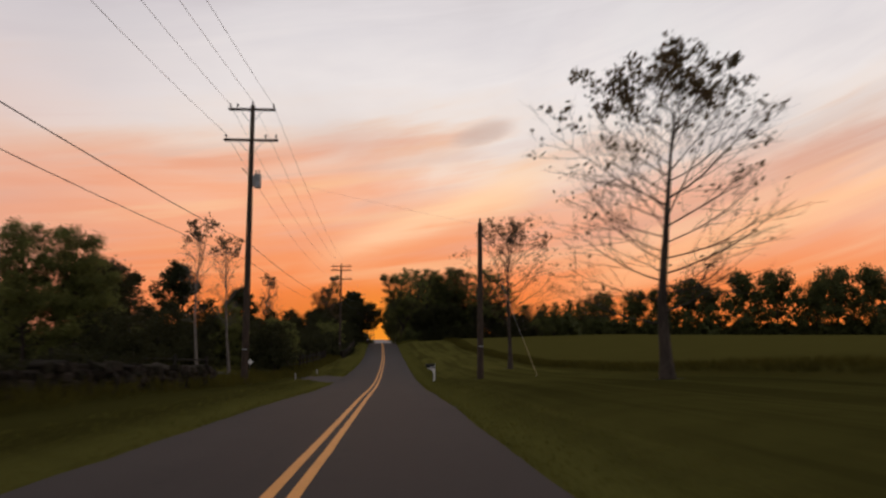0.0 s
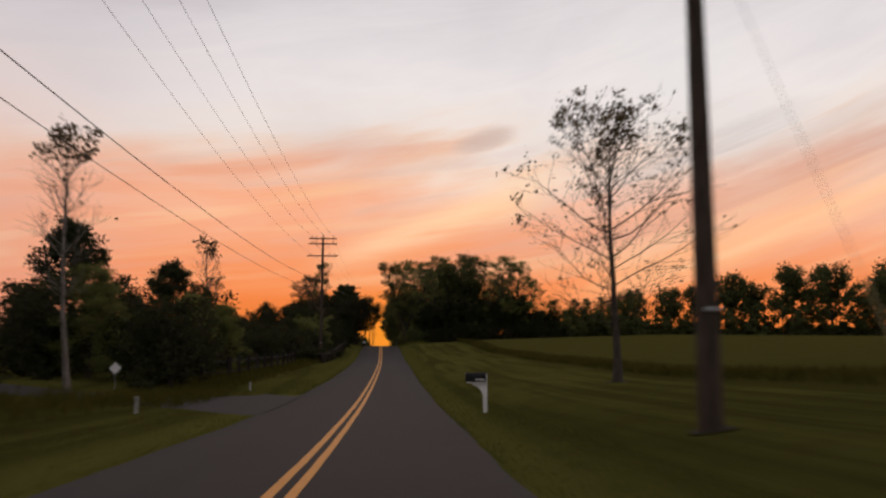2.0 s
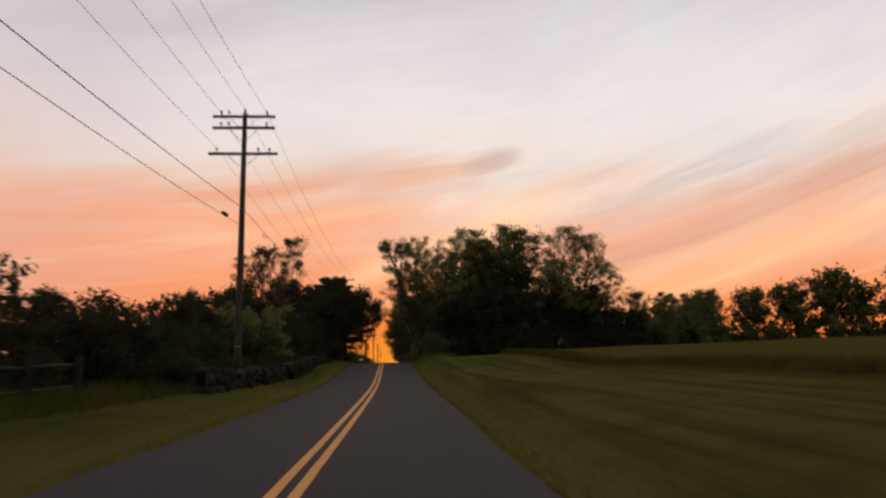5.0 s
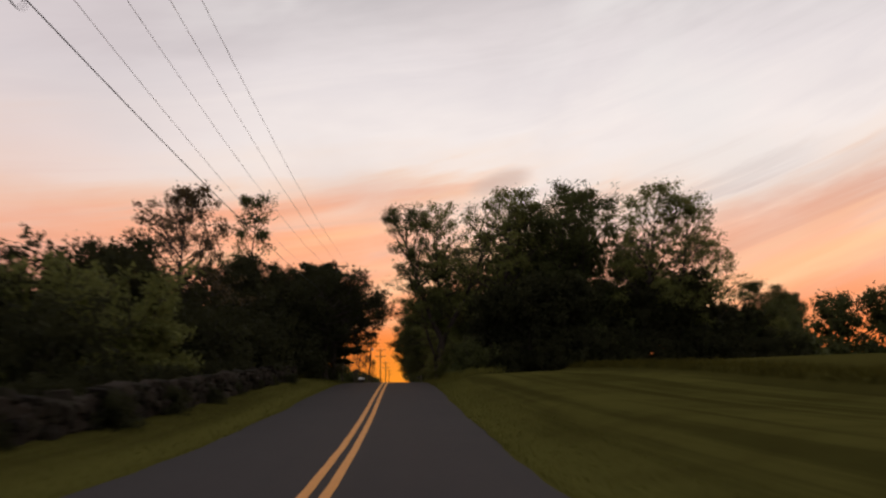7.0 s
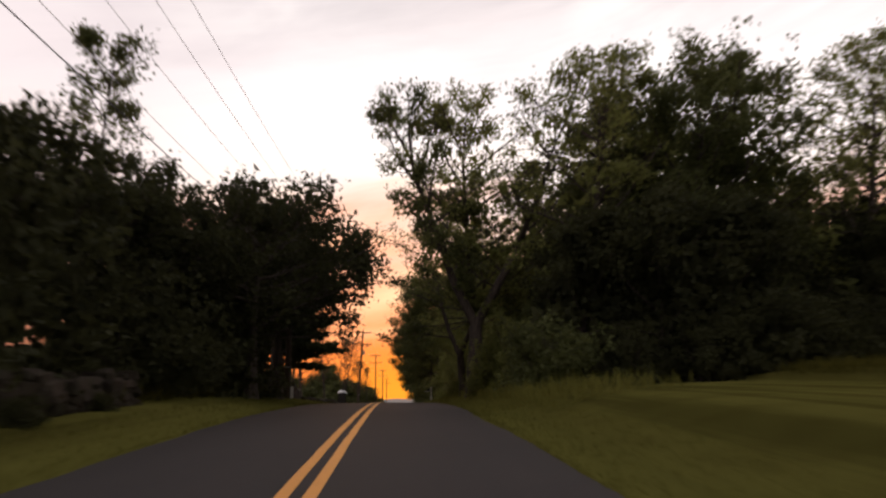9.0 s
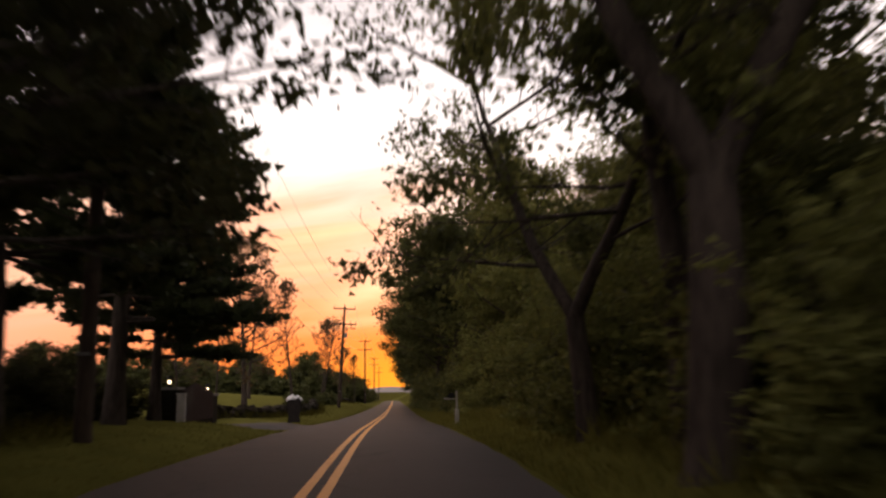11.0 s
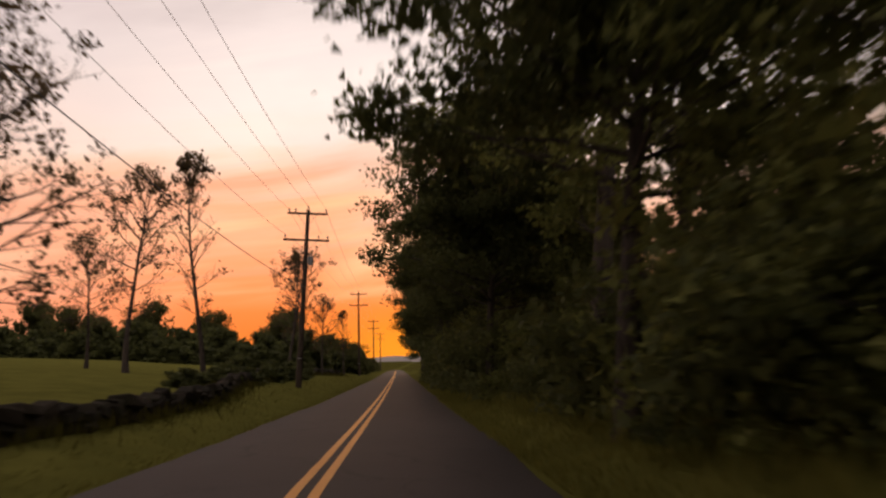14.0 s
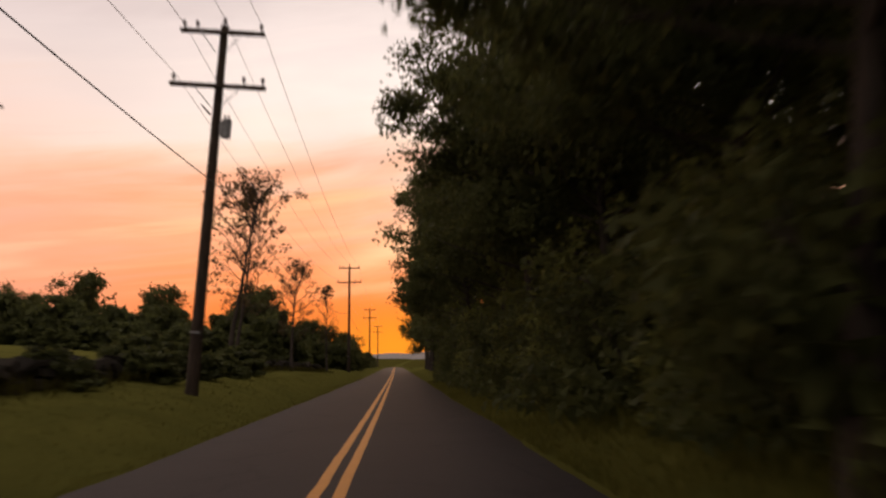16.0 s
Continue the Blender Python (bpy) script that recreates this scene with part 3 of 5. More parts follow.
# far wooded ridge; its pale haze is painted on as a glowing colour
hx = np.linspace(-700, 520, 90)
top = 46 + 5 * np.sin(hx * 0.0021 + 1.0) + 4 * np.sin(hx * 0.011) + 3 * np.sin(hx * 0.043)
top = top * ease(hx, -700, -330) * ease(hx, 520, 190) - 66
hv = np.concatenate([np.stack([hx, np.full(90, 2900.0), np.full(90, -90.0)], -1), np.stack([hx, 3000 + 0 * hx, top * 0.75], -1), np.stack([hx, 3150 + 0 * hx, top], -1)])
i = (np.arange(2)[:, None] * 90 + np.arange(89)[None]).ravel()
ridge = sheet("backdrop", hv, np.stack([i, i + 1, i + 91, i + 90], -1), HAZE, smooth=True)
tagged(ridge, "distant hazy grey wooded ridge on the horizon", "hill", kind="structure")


def base(u, y, down=0.05):
    """The world's place of a foot u metres right of the centre line."""
    return (u + float(road_x(y)), y, float(land_z(u, y)) - down)


# ---------------------------------------------------------------- trees
def bent(rng, p, d, length, n, wander, lift):
    """Points of a limb that starts at p along d, wanders, and bends up by lift."""
    pts = [np.asarray(p, float)]
    d = np.asarray(d, float)
    for _ in range(n):
        d = d + rng.normal(size=3) * wander + np.array([0, 0, lift / n])
        d = d / np.linalg.norm(d)
        pts.append(pts[-1] + d * length / n)
    return np.array(pts)


def on_line(pts, s):
    k = s * (len(pts) - 1)
    i = min(int(k), len(pts) - 2)
    d = pts[i + 1] - pts[i]
    return pts[i] + d * (k - i), d / (np.linalg.norm(d) + 1e-9)


def off_axis(rng, d, angle, roll):
    """A direction at an angle from d, turned round it by roll."""
    u = np.cross(d, [0.3, 0.2, 0.93] if abs(d[2]) < 0.9 else [1.0, 0.1, 0.0])
    u /= np.linalg.norm(u)
    w = np.cross(d, u)
    return math.cos(angle) * d + math.sin(angle) * (math.cos(roll) * u + math.sin(roll) * w)


def skeleton_of(rng, tall, clear, wide, limbs, subs, twigs, girth, low, high, shape, fork=0, lift=0.5, twig_len=1.0, lean=0.02, aim=None, spread=0.38, limb_r=0.30, sway=0.07):
    """Branch lines and leaf sites (with height share) of a broadleaved tree."""
    lines, sites = [], []
    leaders = []
    trunk = bent(rng, (0, 0, -0.3), (rng.normal() * lean, rng.normal() * lean, 1), (clear if fork else tall * 0.93) + 0.3, 9, 0.03, 0.25)
    t_end = 0.75 * girth if fork else 0.02
    lines.append((trunk, np.linspace(girth * 1.0, t_end, 10) * np.array([1.5, 1.1] + [1] * 8), 8))
    if fork:
        a0 = rng.uniform(0, 6.28) if aim is None else aim
        for k in range(fork):
            a = a0 + k * 6.28 / fork
            d = np.array([math.cos(a) * spread, math.sin(a) * spread, 1.0])
            ld = bent(rng, trunk[-1], d, (tall - clear) * rng.uniform(0.85, 1.0), 9, 0.05, 0.3)
            lines.append((ld, np.linspace(0.62 * girth, 0.02, 10), 7))
            leaders.append((ld, 0.12, 1.0, clear))
    else:
        leaders.append((trunk, clear / tall, 1.0, 0))
    roll = rng.uniform(0, 6.28)
    for n in range(limbs):
        ld, s0, s1, _ = leaders[n % len(leaders)]
        s = s0 + (s1 - s0) * ((n + rng.uniform(0, 0.9)) / limbs) ** 0.9
        p, _ = on_line(ld, min(s, 0.985))
        u = np.clip((p[2] - clear) / (tall - clear), 0, 1)
        length = wide * shape(u) * rng.uniform(0.78, 1.12)
        if fork:
            length *= 0.75
        roll += 2.4 + rng.normal() * 0.35
        rise = low + (high - low) * u + rng.normal() * 0.08
        d = np.array([math.cos(roll) * math.cos(rise), math.sin(roll) * math.cos(rise), math.sin(rise)])
        limb = bent(rng, p, d, length, 6, sway, lift)
        r = max(0.014, limb_r * girth * (length / wide) ** 1.2)
        lines.append((limb, np.linspace(r, r * 0.22, 7), 5))
        for m in range(subs):
            q = 0.22 + 0.78 * (m + rng.uniform(0, 0.8)) / subs
            p2, d2 = on_line(limb, min(q, 0.99))
            l2 = length * 0.48 * (1.15 - 0.75 * q) * rng.uniform(0.7, 1.2) + 0.25
            b = bent(rng, p2, off_axis(rng, d2, rng.uniform(0.45, 0.95), rng.uniform(0, 6.28)), l2, 4, 0.10, 0.35)
            r2 = max(0.007, r * 0.42 * (1.1 - 0.6 * q))
            lines.append((b, np.linspace(r2, 0.005, 5), 3))
            for k in range(twigs):
                p3, d3 = on_line(b, 0.25 + 0.74 * (k + rng.uniform(0, 0.9)) / twigs)
                l3 = twig_len * rng.uniform(0.25, 0.65) * (0.5 + 0.5 * min(1.0, l2))
                tw = bent(rng, p3, off_axis(rng, d3, rng.uniform(0.35, 0.85), rng.uniform(0, 6.28)), l3, 2, 0.12, 0.25)
                lines.append((tw, np.array([0.0055, 0.004, 0.002]), 3))
                sites.append((tw[0], tw[2]))
    return lines, sites


def dome(u):
    return max(0.10, math.sqrt(max(0.0, 1 - (max(u - 0.22, 0) / 0.80) ** 2)) * (0.75 + 0.25 * min(1, u / 0.2)))


def oval(u):
    return max(0.16, math.sin(math.pi * (0.10 + 0.86 * u)) ** 0.7)


def column_dome(u):
    return max(0.15, (0.88 + 0.12 * min(1, u / 0.3)) * math.sqrt(max(0.0, 1 - max(u - 0.6, 0) ** 2 / 0.18)))


def leaf_sites(rng, sites, per, scatter, keep=None, bunch=4, lumps=0.55):
    """Leaves in bunches, and the way they face: some boughs carry thick clumps, others next to none."""
    out, face = [], []
    for k in range(0, len(sites), bunch):
        group = sites[k:k + bunch]
        mid = np.mean([b for _, b in group], 0)
        n = rng.poisson(len(group) * per * rng.gamma(1.3, 1 / 1.3) * (keep(mid) if keep is not None else 1.0))
        if not n:
            continue
        m = rng.integers(0, len(group), n)
        a, b = np.array([g[0] for g in group])[m], np.array([g[1] for g in group])[m]
        on = a + (b - a) * rng.uniform(0.1, 1.1, (n, 1)) + rng.normal(size=(n, 3)) * scatter
        away = rng.normal(size=(n, 3))
        away /= np.linalg.norm(away, axis=1, keepdims=True)
        lump = mid + away * rng.uniform(0.35, 1.0, (n, 1)) * np.array([2.7, 2.7, 1.7]) * scatter
        pick = rng.uniform(size=(n, 1)) < lumps
        out.append(np.where(pick, lump, on))
        face.append(np.where(pick, away, 0.6 * away) + np.array([0, 0, 0.45]))
    return np.concatenate(out), np.concatenate(face)


def tree(seed, at, label, category="tree", corners=4, bark=BARK, leaf=LEAF, leaf_size=0.17, per=10, scatter=0.13, keep=None, group="", twig_tubes=True, turn=0.0, name="tree", lumps=0.55, inner=0, inner_size=0.5, **form):
    rng = np.random.default_rng(seed)
    lines, sites = skeleton_of(rng, **form)
    ends = np.array([b for _, b in sites])
    fit_z = (form["tall"] - 0.1) / ends[:, 2].max()
    fit_x = form["wide"] / np.quantile(np.hypot(ends[:, 0], ends[:, 1]), 0.97)
    by = np.array([fit_x, fit_x, fit_z])
    lines, sites = [(p * by, r, k) for p, r, k in lines], [(a * by, b * by) for a, b in sites]
    top = thing(name, at, label, category, group, turn=turn)
    if twig_tubes is None:
        lines = [(p[::2] if len(p) == 7 else p, r[::2] if len(p) == 7 else r, k) for p, r, k in lines if len(p) > 5]
    elif not twig_tubes:
        lines = [(p, r, k) if len(p) != 5 else (p[::2], r[::2], k) for p, r, k in lines if len(p) > 3]
    sheet("trunk", *tubes(lines), bark, top, True)
    pts, face = leaf_sites(rng, sites, per, scatter, keep, 4, lumps)
    v, f = blades(rng, pts, leaf_size, leaf_size * 0.62, flat=0.6, corners=corners, out=face)
    if inner:
        # broad sprays of leaves deep in the crown, close to the limbs
        ends = np.array([b for _, b in sites])[rng.integers(0, len(sites), inner)]
        hub = np.array([0, 0, 0.5 * form["tall"]])
        deep = hub + (ends - hub) * np.array([1, 1, 0.9]) * rng.uniform(0.25, 0.82, (inner, 1))
        v2, f2 = blades(rng, deep, inner_size, inner_size * 0.7, flat=0.2, corners=corners)
        v, f = np.concatenate([v, v2]), np.concatenate([f, f2 + len(v)])
    sheet("crown", v, f, leaf, top)
    return top


def again(proto, x, y, turn, size=1.0, squash=1.0, label=""):
    ob = copy_thing(proto, Matrix.LocRotScale(base(x, y), Euler((0, 0, radians(turn))), None) @ Matrix.Diagonal((size, size, size * squash, 1)))
    if label:
        ob["label"] = label
    return ob


def bush(seed, at, label, wide, tall, count, leaf, leaf_size=0.15, stems=10, group="", name="bush", pointed=0.0, category="bush"):
    """A shrub: many stems from the ground under an uneven mass of leaves."""
    rng = np.random.default_rng(seed)
    top = thing(name, at, label, category, group)
    lines, tips = [], []
    for k in range(stems):
        a = rng.uniform(0, 6.28)
        lean = rng.uniform(0.05, 0.95)
        d = np.array([math.cos(a) * lean * wide / tall, math.sin(a) * lean * wide / tall, 1.0])
        s = bent(rng, (rng.normal() * 0.12 * wide, rng.normal() * 0.12 * wide, -0.1), d, tall * rng.uniform(0.6, 0.95), 6, 0.08, 0.2)
        lines.append((s[::2], np.linspace(0.035, 0.006, 4), 3))
        for m in range(3):
            p, dd = on_line(s, rng.uniform(0.3, 1.0))
            b = bent(rng, p, off_axis(rng, dd, rng.uniform(0.4, 1.0), rng.uniform(0, 6.28)), 0.32 * wide, 3, 0.12, 0.15)
            lines.append((b, np.linspace(0.014, 0.004, 4), 3))
            tips.append(b[-1])
    sheet("woody_frame", *tubes(lines), BARK, top, True)
    # clumps of leaves on a lumpy outline
    n_cl = max(30, count // 45)
    v = rng.normal(size=(n_cl, 3))
    v /= np.linalg.norm(v, axis=1, keepdims=True)
    v[:, 2] = np.abs(v[:, 2]) * 1.0 - 0.05
    rad = rng.uniform(0.55, 1.0, n_cl) ** 0.6 * (1 + 0.16 * np.sin(v[:, 0] * 5 + seed) * np.cos(v[:, 1] * 4))
    h = v[:, 2] * rad
    shrink = 1 - pointed * np.clip(h, 0, 1)
    cl = np.stack([v[:, 0] * rad * wide * shrink, v[:, 1] * rad * wide * shrink, np.maximum(h, 0.02) * tall], -1)
    cl = np.concatenate([cl, np.array(tips)])
    away = rng.normal(size=(count, 3))
    away /= np.linalg.norm(away, axis=1, keepdims=True)
    pts = cl[rng.integers(0, len(cl), count)] + away * rng.uniform(0.3, 1.5, (count, 1)) * np.array([0.19, 0.19, 0.15]) * max(0.8, wide * 0.75)
    pts[:, 2] = np.maximum(pts[:, 2], 0.03)
    v, f = blades(rng, pts, leaf_size, leaf_size * 0.62, flat=0.6, corners=3, out=away + np.array([0, 0, 0.4]))
    n_in = count // 6
    deep = cl[rng.integers(0, len(cl), n_in)] * rng.uniform(0.3, 0.85, (n_in, 1))
    v2, f2 = blades(rng, deep, leaf_size * 2.2, leaf_size * 1.5, flat=0.2, corners=3)
    sheet("foliage", np.concatenate([v, v2]), np.concatenate([f, f2 + len(v)]), leaf, top)
    return top


def pine(seed, at, label, tall, clear, wide, whorls, group=""):
    """A white pine: flat tiers of needled boughs round a straight trunk."""
    rng = np.random.default_rng(seed)
    top = thing("pine_tree", at, label, "pine tree", group)
    trunk = bent(rng, (0, 0, -0.3), (0.01, 0.02, 1), tall + 0.2, 9, 0.015, 0.2)
    lines, tufts = [(trunk, np.linspace(0.30, 0.03, 10) * np.array([1.3] + [1] * 9), 9)], []
    for w in range(whorls):
        s = clear / tall + (0.97 - clear / tall) * w / whorls
        u = w / whorls
        for k in range(rng.integers(4, 7)):
            p, _ = on_line(trunk, min(0.985, s + rng.uniform(0, 0.02)))
            a = rng.uniform(0, 6.28)
            length = 1.08 * wide * (0.65 + 0.35 * math.sin(min(1, u * 3) * 1.57)) * (1 - u ** 1.15 * 0.86) * rng.uniform(0.6, 1.1)
            d = np.array([math.cos(a), math.sin(a), rng.uniform(-0.12, 0.12) + 0.35 * u])
            b = bent(rng, p, d / np.linalg.norm(d), length, 6, 0.05, 0.18)
            lines.append((b, np.linspace(0.065 * (1 - 0.6 * u), 0.010, 7), 5))
            for m in range(14):
                q, dd = on_line(b, rng.uniform(0.28, 1.0))
                side = np.cross(dd, [0, 0, 1]) * rng.choice([-1, 1])
                dirn = dd * 0.6 + side * rng.uniform(0.5, 1.0) + np.array([0, 0, 0.15])
                t = bent(rng, q, dirn / np.linalg.norm(dirn), rng.uniform(0.35, 1.0), 3, 0.06, 0.1)
                lines.append((t, np.linspace(0.012, 0.004, 4), 3))
                for r in (0.35, 0.7, 1.0):
                    tufts.append(on_line(t, min(r, 0.99)))
    sheet("trunk", *tubes(lines), BARK, top, True)
    p = np.repeat(np.array([t[0] for t in tufts]), 9, 0)
    d = np.repeat(np.array([t[1] for t in tufts]), 9, 0)
    p = p + rng.normal(size=p.shape) * np.array([0.17, 0.17, 0.07])
    sheet("crown", *blades(rng, p, 0.34, 0.17, d * 0.8 + np.array([0, 0, 0.35]), 0.55, 0.1, corners=3), NEEDLE, top)
    return top


SPARSE = dict(bark=BARK, leaf=LEAF_DRY, scatter=0.10)


def top_leaves(share, rest):
    """Leaves are kept near the top of the crown and thin out below."""
    return lambda z0, z1: lambda p: share if p[2] > z1 else (rest if p[2] < z0 else rest + (share - rest) * (p[2] - z0) / (z1 - z0))


# -- beside the near lawn
lawn_tree = tree(115, base(9.82, 24.4), "tall half-bare tree with a leafy crown on mown grass", leaf_size=0.19, per=4, keep=lambda p: 0.03 + 0.95 * float(ease(p[2], 8.2, 9.9)) + 0.26 * float(ease(math.hypot(p[0], p[1]), 2.2, 3.4) * ease(p[2], 5.6, 7.2)),
                 tall=10.7, clear=2.4, wide=4.1, limbs=36, subs=12, twigs=5, girth=0.21, low=0.05, high=1.0, shape=dome, lift=0.65, limb_r=0.17, lean=0.0, turn=60.0, group="lawn trees", lumps=0.7, **SPARSE)
lawn_tree_2 = tree(12, base(10.05, 58.9), "slender half-bare tree with sparse brown leaves on mown grass", leaf_size=0.17, per=4, keep=lambda p: 0.05 + 0.55 * float(ease(p[2], 8.8, 11.0)) + 0.35 * float(ease(math.hypot(p[0], p[1]), 1.8, 3.2) * ease(p[2], 5.5, 7.5)),
                   tall=12.2, clear=2.8, wide=4.2, limbs=32, subs=11, twigs=5, girth=0.17, low=0.25, high=1.0, sway=0.10, shape=dome, lift=0.8, limb_r=0.20, group="lawn trees", lumps=0.7, **SPARSE)

# -- thin trees over the scrub on the left
thin_tree = tree(21, base(-10.6, 46.5), "thin pale-barked tree with few leaves behind a fence", bark=BARK_PALE, leaf=LEAF_DRY, leaf_size=0.19, per=4, scatter=0.1, keep=top_leaves(1.0, 0.02)(7.9, 9.2),
                 tall=9.7, clear=3.4, wide=1.7, limbs=20, subs=7, twigs=4, girth=0.11, low=0.75, high=1.25, shape=oval, lift=0.5, group="thin trees")
again(thin_tree, -11.2, 58.8, 100, 1.10)
again(thin_tree, -12.9, 85.6, 205, 0.98)
again(thin_tree, -15.5, 100.0, 300, 0.80)

# -- full broadleaved trees: near forms, and lighter ones for the second rows
DEEP = dict(twig_tubes=None, corners=3, group="woodland trees")
FULL = dict(twig_tubes=False, corners=3, group="woodland trees")
wood_a = tree(31, base(11.5, 165.5), "dense green broadleaved tree at the edge of the woods", leaf=LEAF, leaf_size=0.21, per=19, scatter=0.27, keep=top_leaves(0.7, 1.1)(7.0, 12.0), lumps=0.75, inner=700,
              tall=14.5, clear=3.2, wide=4.6, limbs=28, subs=8, twigs=4, girth=0.24, low=0.05, high=1.15, shape=oval, **DEEP)
wood_b = tree(32, base(13.0, 162.5), "dark broadleaved tree with a forked trunk in the woods", leaf=LEAF, leaf_size=0.21, per=19, scatter=0.27, keep=top_leaves(0.7, 1.1)(8.0, 12.5), lumps=0.75, inner=700,
              tall=14.2, clear=4.2, wide=5.2, limbs=30, subs=8, twigs=4, girth=0.32, low=0.05, high=1.0, shape=oval, fork=2, **DEEP)
wood_c = tree(33, base(8.5, 160.4), "tall thinning broadleaved tree with gaps in its crown", leaf=LEAF_OLIVE, leaf_size=0.19, per=10, scatter=0.24, keep=top_leaves(0.7, 1.1)(7.0, 13.0), lumps=0.8, inner=150,
              tall=15.4, clear=3.5, wide=4.3, limbs=28, subs=9, twigs=4, girth=0.25, low=0.25, high=1.15, shape=oval, **FULL)
wood_d = tree(34, base(7.4, 196.8), "leafy olive-green tree hanging over the verge", leaf=LEAF_OLIVE, leaf_size=0.155, per=22, scatter=0.27, lumps=0.8, inner=1500, inner_size=0.34,
              tall=10.5, clear=0.7, wide=3.7, limbs=30, subs=8, twigs=4, girth=0.18, low=-0.05, high=1.1, shape=dome, **DEEP)
edge_tree = tree(40, base(4.45, 201.5), "dense dark tree with boughs overhanging the road", leaf=LEAF, leaf_size=0.17, per=32, scatter=0.28, lumps=0.8, inner=2400, inner_size=0.42,
                 tall=12.6, clear=5.0, wide=4.7, limbs=42, subs=8, twigs=4, girth=0.22, low=0.34, high=1.05, shape=column_dome, lift=0.12, turn=105.0, **DEEP)
back_a = tree(36, base(11.5, 175.0), "tall dark tree deeper in the woods", leaf=LEAF, leaf_size=0.34, per=7, scatter=0.34, lumps=0.8, inner=500, inner_size=0.8,
              tall=14.5, clear=3.0, wide=4.6, limbs=22, subs=7, twigs=3, girth=0.24, low=0.1, high=1.1, shape=oval, **DEEP)
back_d = tree(37, base(11.0, 181.0), "low dense tree filling the woods", leaf=LEAF, leaf_size=0.32, per=10, scatter=0.34, lumps=0.8, inner=700, inner_size=0.8,
              tall=9.0, clear=0.3, wide=4.0, limbs=22, subs=7, twigs=3, girth=0.18, low=-0.05, high=1.1, shape=dome, **DEEP)
back_s = tree(48, base(-24.0, 66.0), "dark low tree tangled into the scrub", leaf=LEAF_DIM, leaf_size=0.30, per=11, scatter=0.32, lumps=0.8, inner=600, inner_size=0.7,
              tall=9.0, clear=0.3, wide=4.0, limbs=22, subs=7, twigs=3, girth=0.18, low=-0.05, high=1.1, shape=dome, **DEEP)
arch_tree = tree(38, base(4.25, 163.6), "big forked tree arching its boughs over the road", leaf=LEAF, leaf_size=0.18, per=12, scatter=0.22, keep=lambda p: 1.0 if p[0] < 0.3 else 0.35, lumps=0.85, inner=0,
                 tall=15.8, clear=3.4, wide=5.4, limbs=28, subs=9, twigs=4, girth=0.38, low=0.0, high=0.95, shape=oval, fork=2, corners=3, aim=3.0, spread=0.72, group="woodland trees")
wood_e = tree(35, base(-15.0, 300.0), "rounded dark tree in the hedgerow beyond the field", leaf=LEAF, leaf_size=0.36, per=9, scatter=0.34, lumps=0.8, inner=260, inner_size=0.9, twig_tubes=None, corners=3,
              tall=8.6, clear=0.5, wide=4.4, limbs=20, subs=6, twigs=3, girth=0.2, low=0.05, high=1.1, shape=dome, group="hedgerow trees")

# the block of woods at the crest, right of the road
rng = np.random.default_rng(7)
for x, y, s, kind in [
    (16.4, 161.6, 1.08, wood_a), (19.7, 159.6, 0.98, wood_c), (23.2, 161.2, 0.92, wood_c), (26.9, 163.4, 0.76, wood_c),
    (30.5, 164.5, 0.52, wood_a), (33.5, 166.5, 0.42, wood_d), (17.0, 167.0, 0.90, back_a), (22.5, 168.0, 0.85, back_a), (6.8, 161.0, 0.42, back_d), (7.4, 165.0, 0.48, back_d), (36.0, 172.0, 0.55, back_a), (41.0, 182.0, 0.6, back_a), (47.0, 192.0, 0.66, back_a),
    (53.0, 204.0, 0.72, back_a), (59.0, 215.0, 0.85, back_a), (65.0, 227.0, 0.95, back_a), (70.5, 237.0, 1.0, back_a), (44.0, 186.0, 0.6, back_d), (56.0, 209.0, 0.7, back_d), (62.0, 221.0, 0.75, back_d), (38.0, 176.0, 0.55, back_d)]:
    again(kind, x, y, rng.uniform(0, 360), s)
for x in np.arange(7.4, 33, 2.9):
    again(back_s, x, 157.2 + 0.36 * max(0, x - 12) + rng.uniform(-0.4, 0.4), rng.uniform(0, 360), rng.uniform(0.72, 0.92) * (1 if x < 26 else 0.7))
for x in np.arange(11.0, 32, 4.5):
    again(back_d, x, 163.5 + 0.36 * max(0, x - 12), rng.uniform(0, 360), rng.uniform(0.85, 1.0) * (1 if x < 26 else 0.7))
# boughs that meet over the crest of the road
crest_tree = tree(39, base(-4.7, 159.0), "spreading dark tree leaning over the crest of the road", leaf=LEAF_DIM, leaf_size=0.21, per=14, scatter=0.25,
                  tall=8.5, clear=3.6, wide=4.9, limbs=26, subs=8, twigs=4, girth=0.26, low=0.12, high=0.9, shape=dome, lift=0.25, **FULL)
for x, y, turn, size, squash in [(-4.5, 164.5, 210, 1.0, 0.95), (-8.5, 154.0, 130, 0.9, 1.0)]:
    again(crest_tree, x, y, turn, size, squash)

bough_tree = tree(46, base(4.3, 169.0), "forked tree with long low boughs hanging over the road", leaf=LEAF, leaf_size=0.17, per=10, scatter=0.21, lumps=0.8, inner=0, keep=lambda p: 1.0 if p[0] > -2.6 else 0.65,
                  tall=12.0, clear=2.5, wide=5.6, limbs=26, subs=9, twigs=4, girth=0.23, low=-0.12, high=0.8, shape=column_dome, lift=0.15, fork=2, corners=3, aim=2.1, spread=0.70, group="woodland trees")
again(wood_c, 4.9, 165.8, 210, 0.98, 1.0, "tall thinning tree with a dark trunk beside the verge")
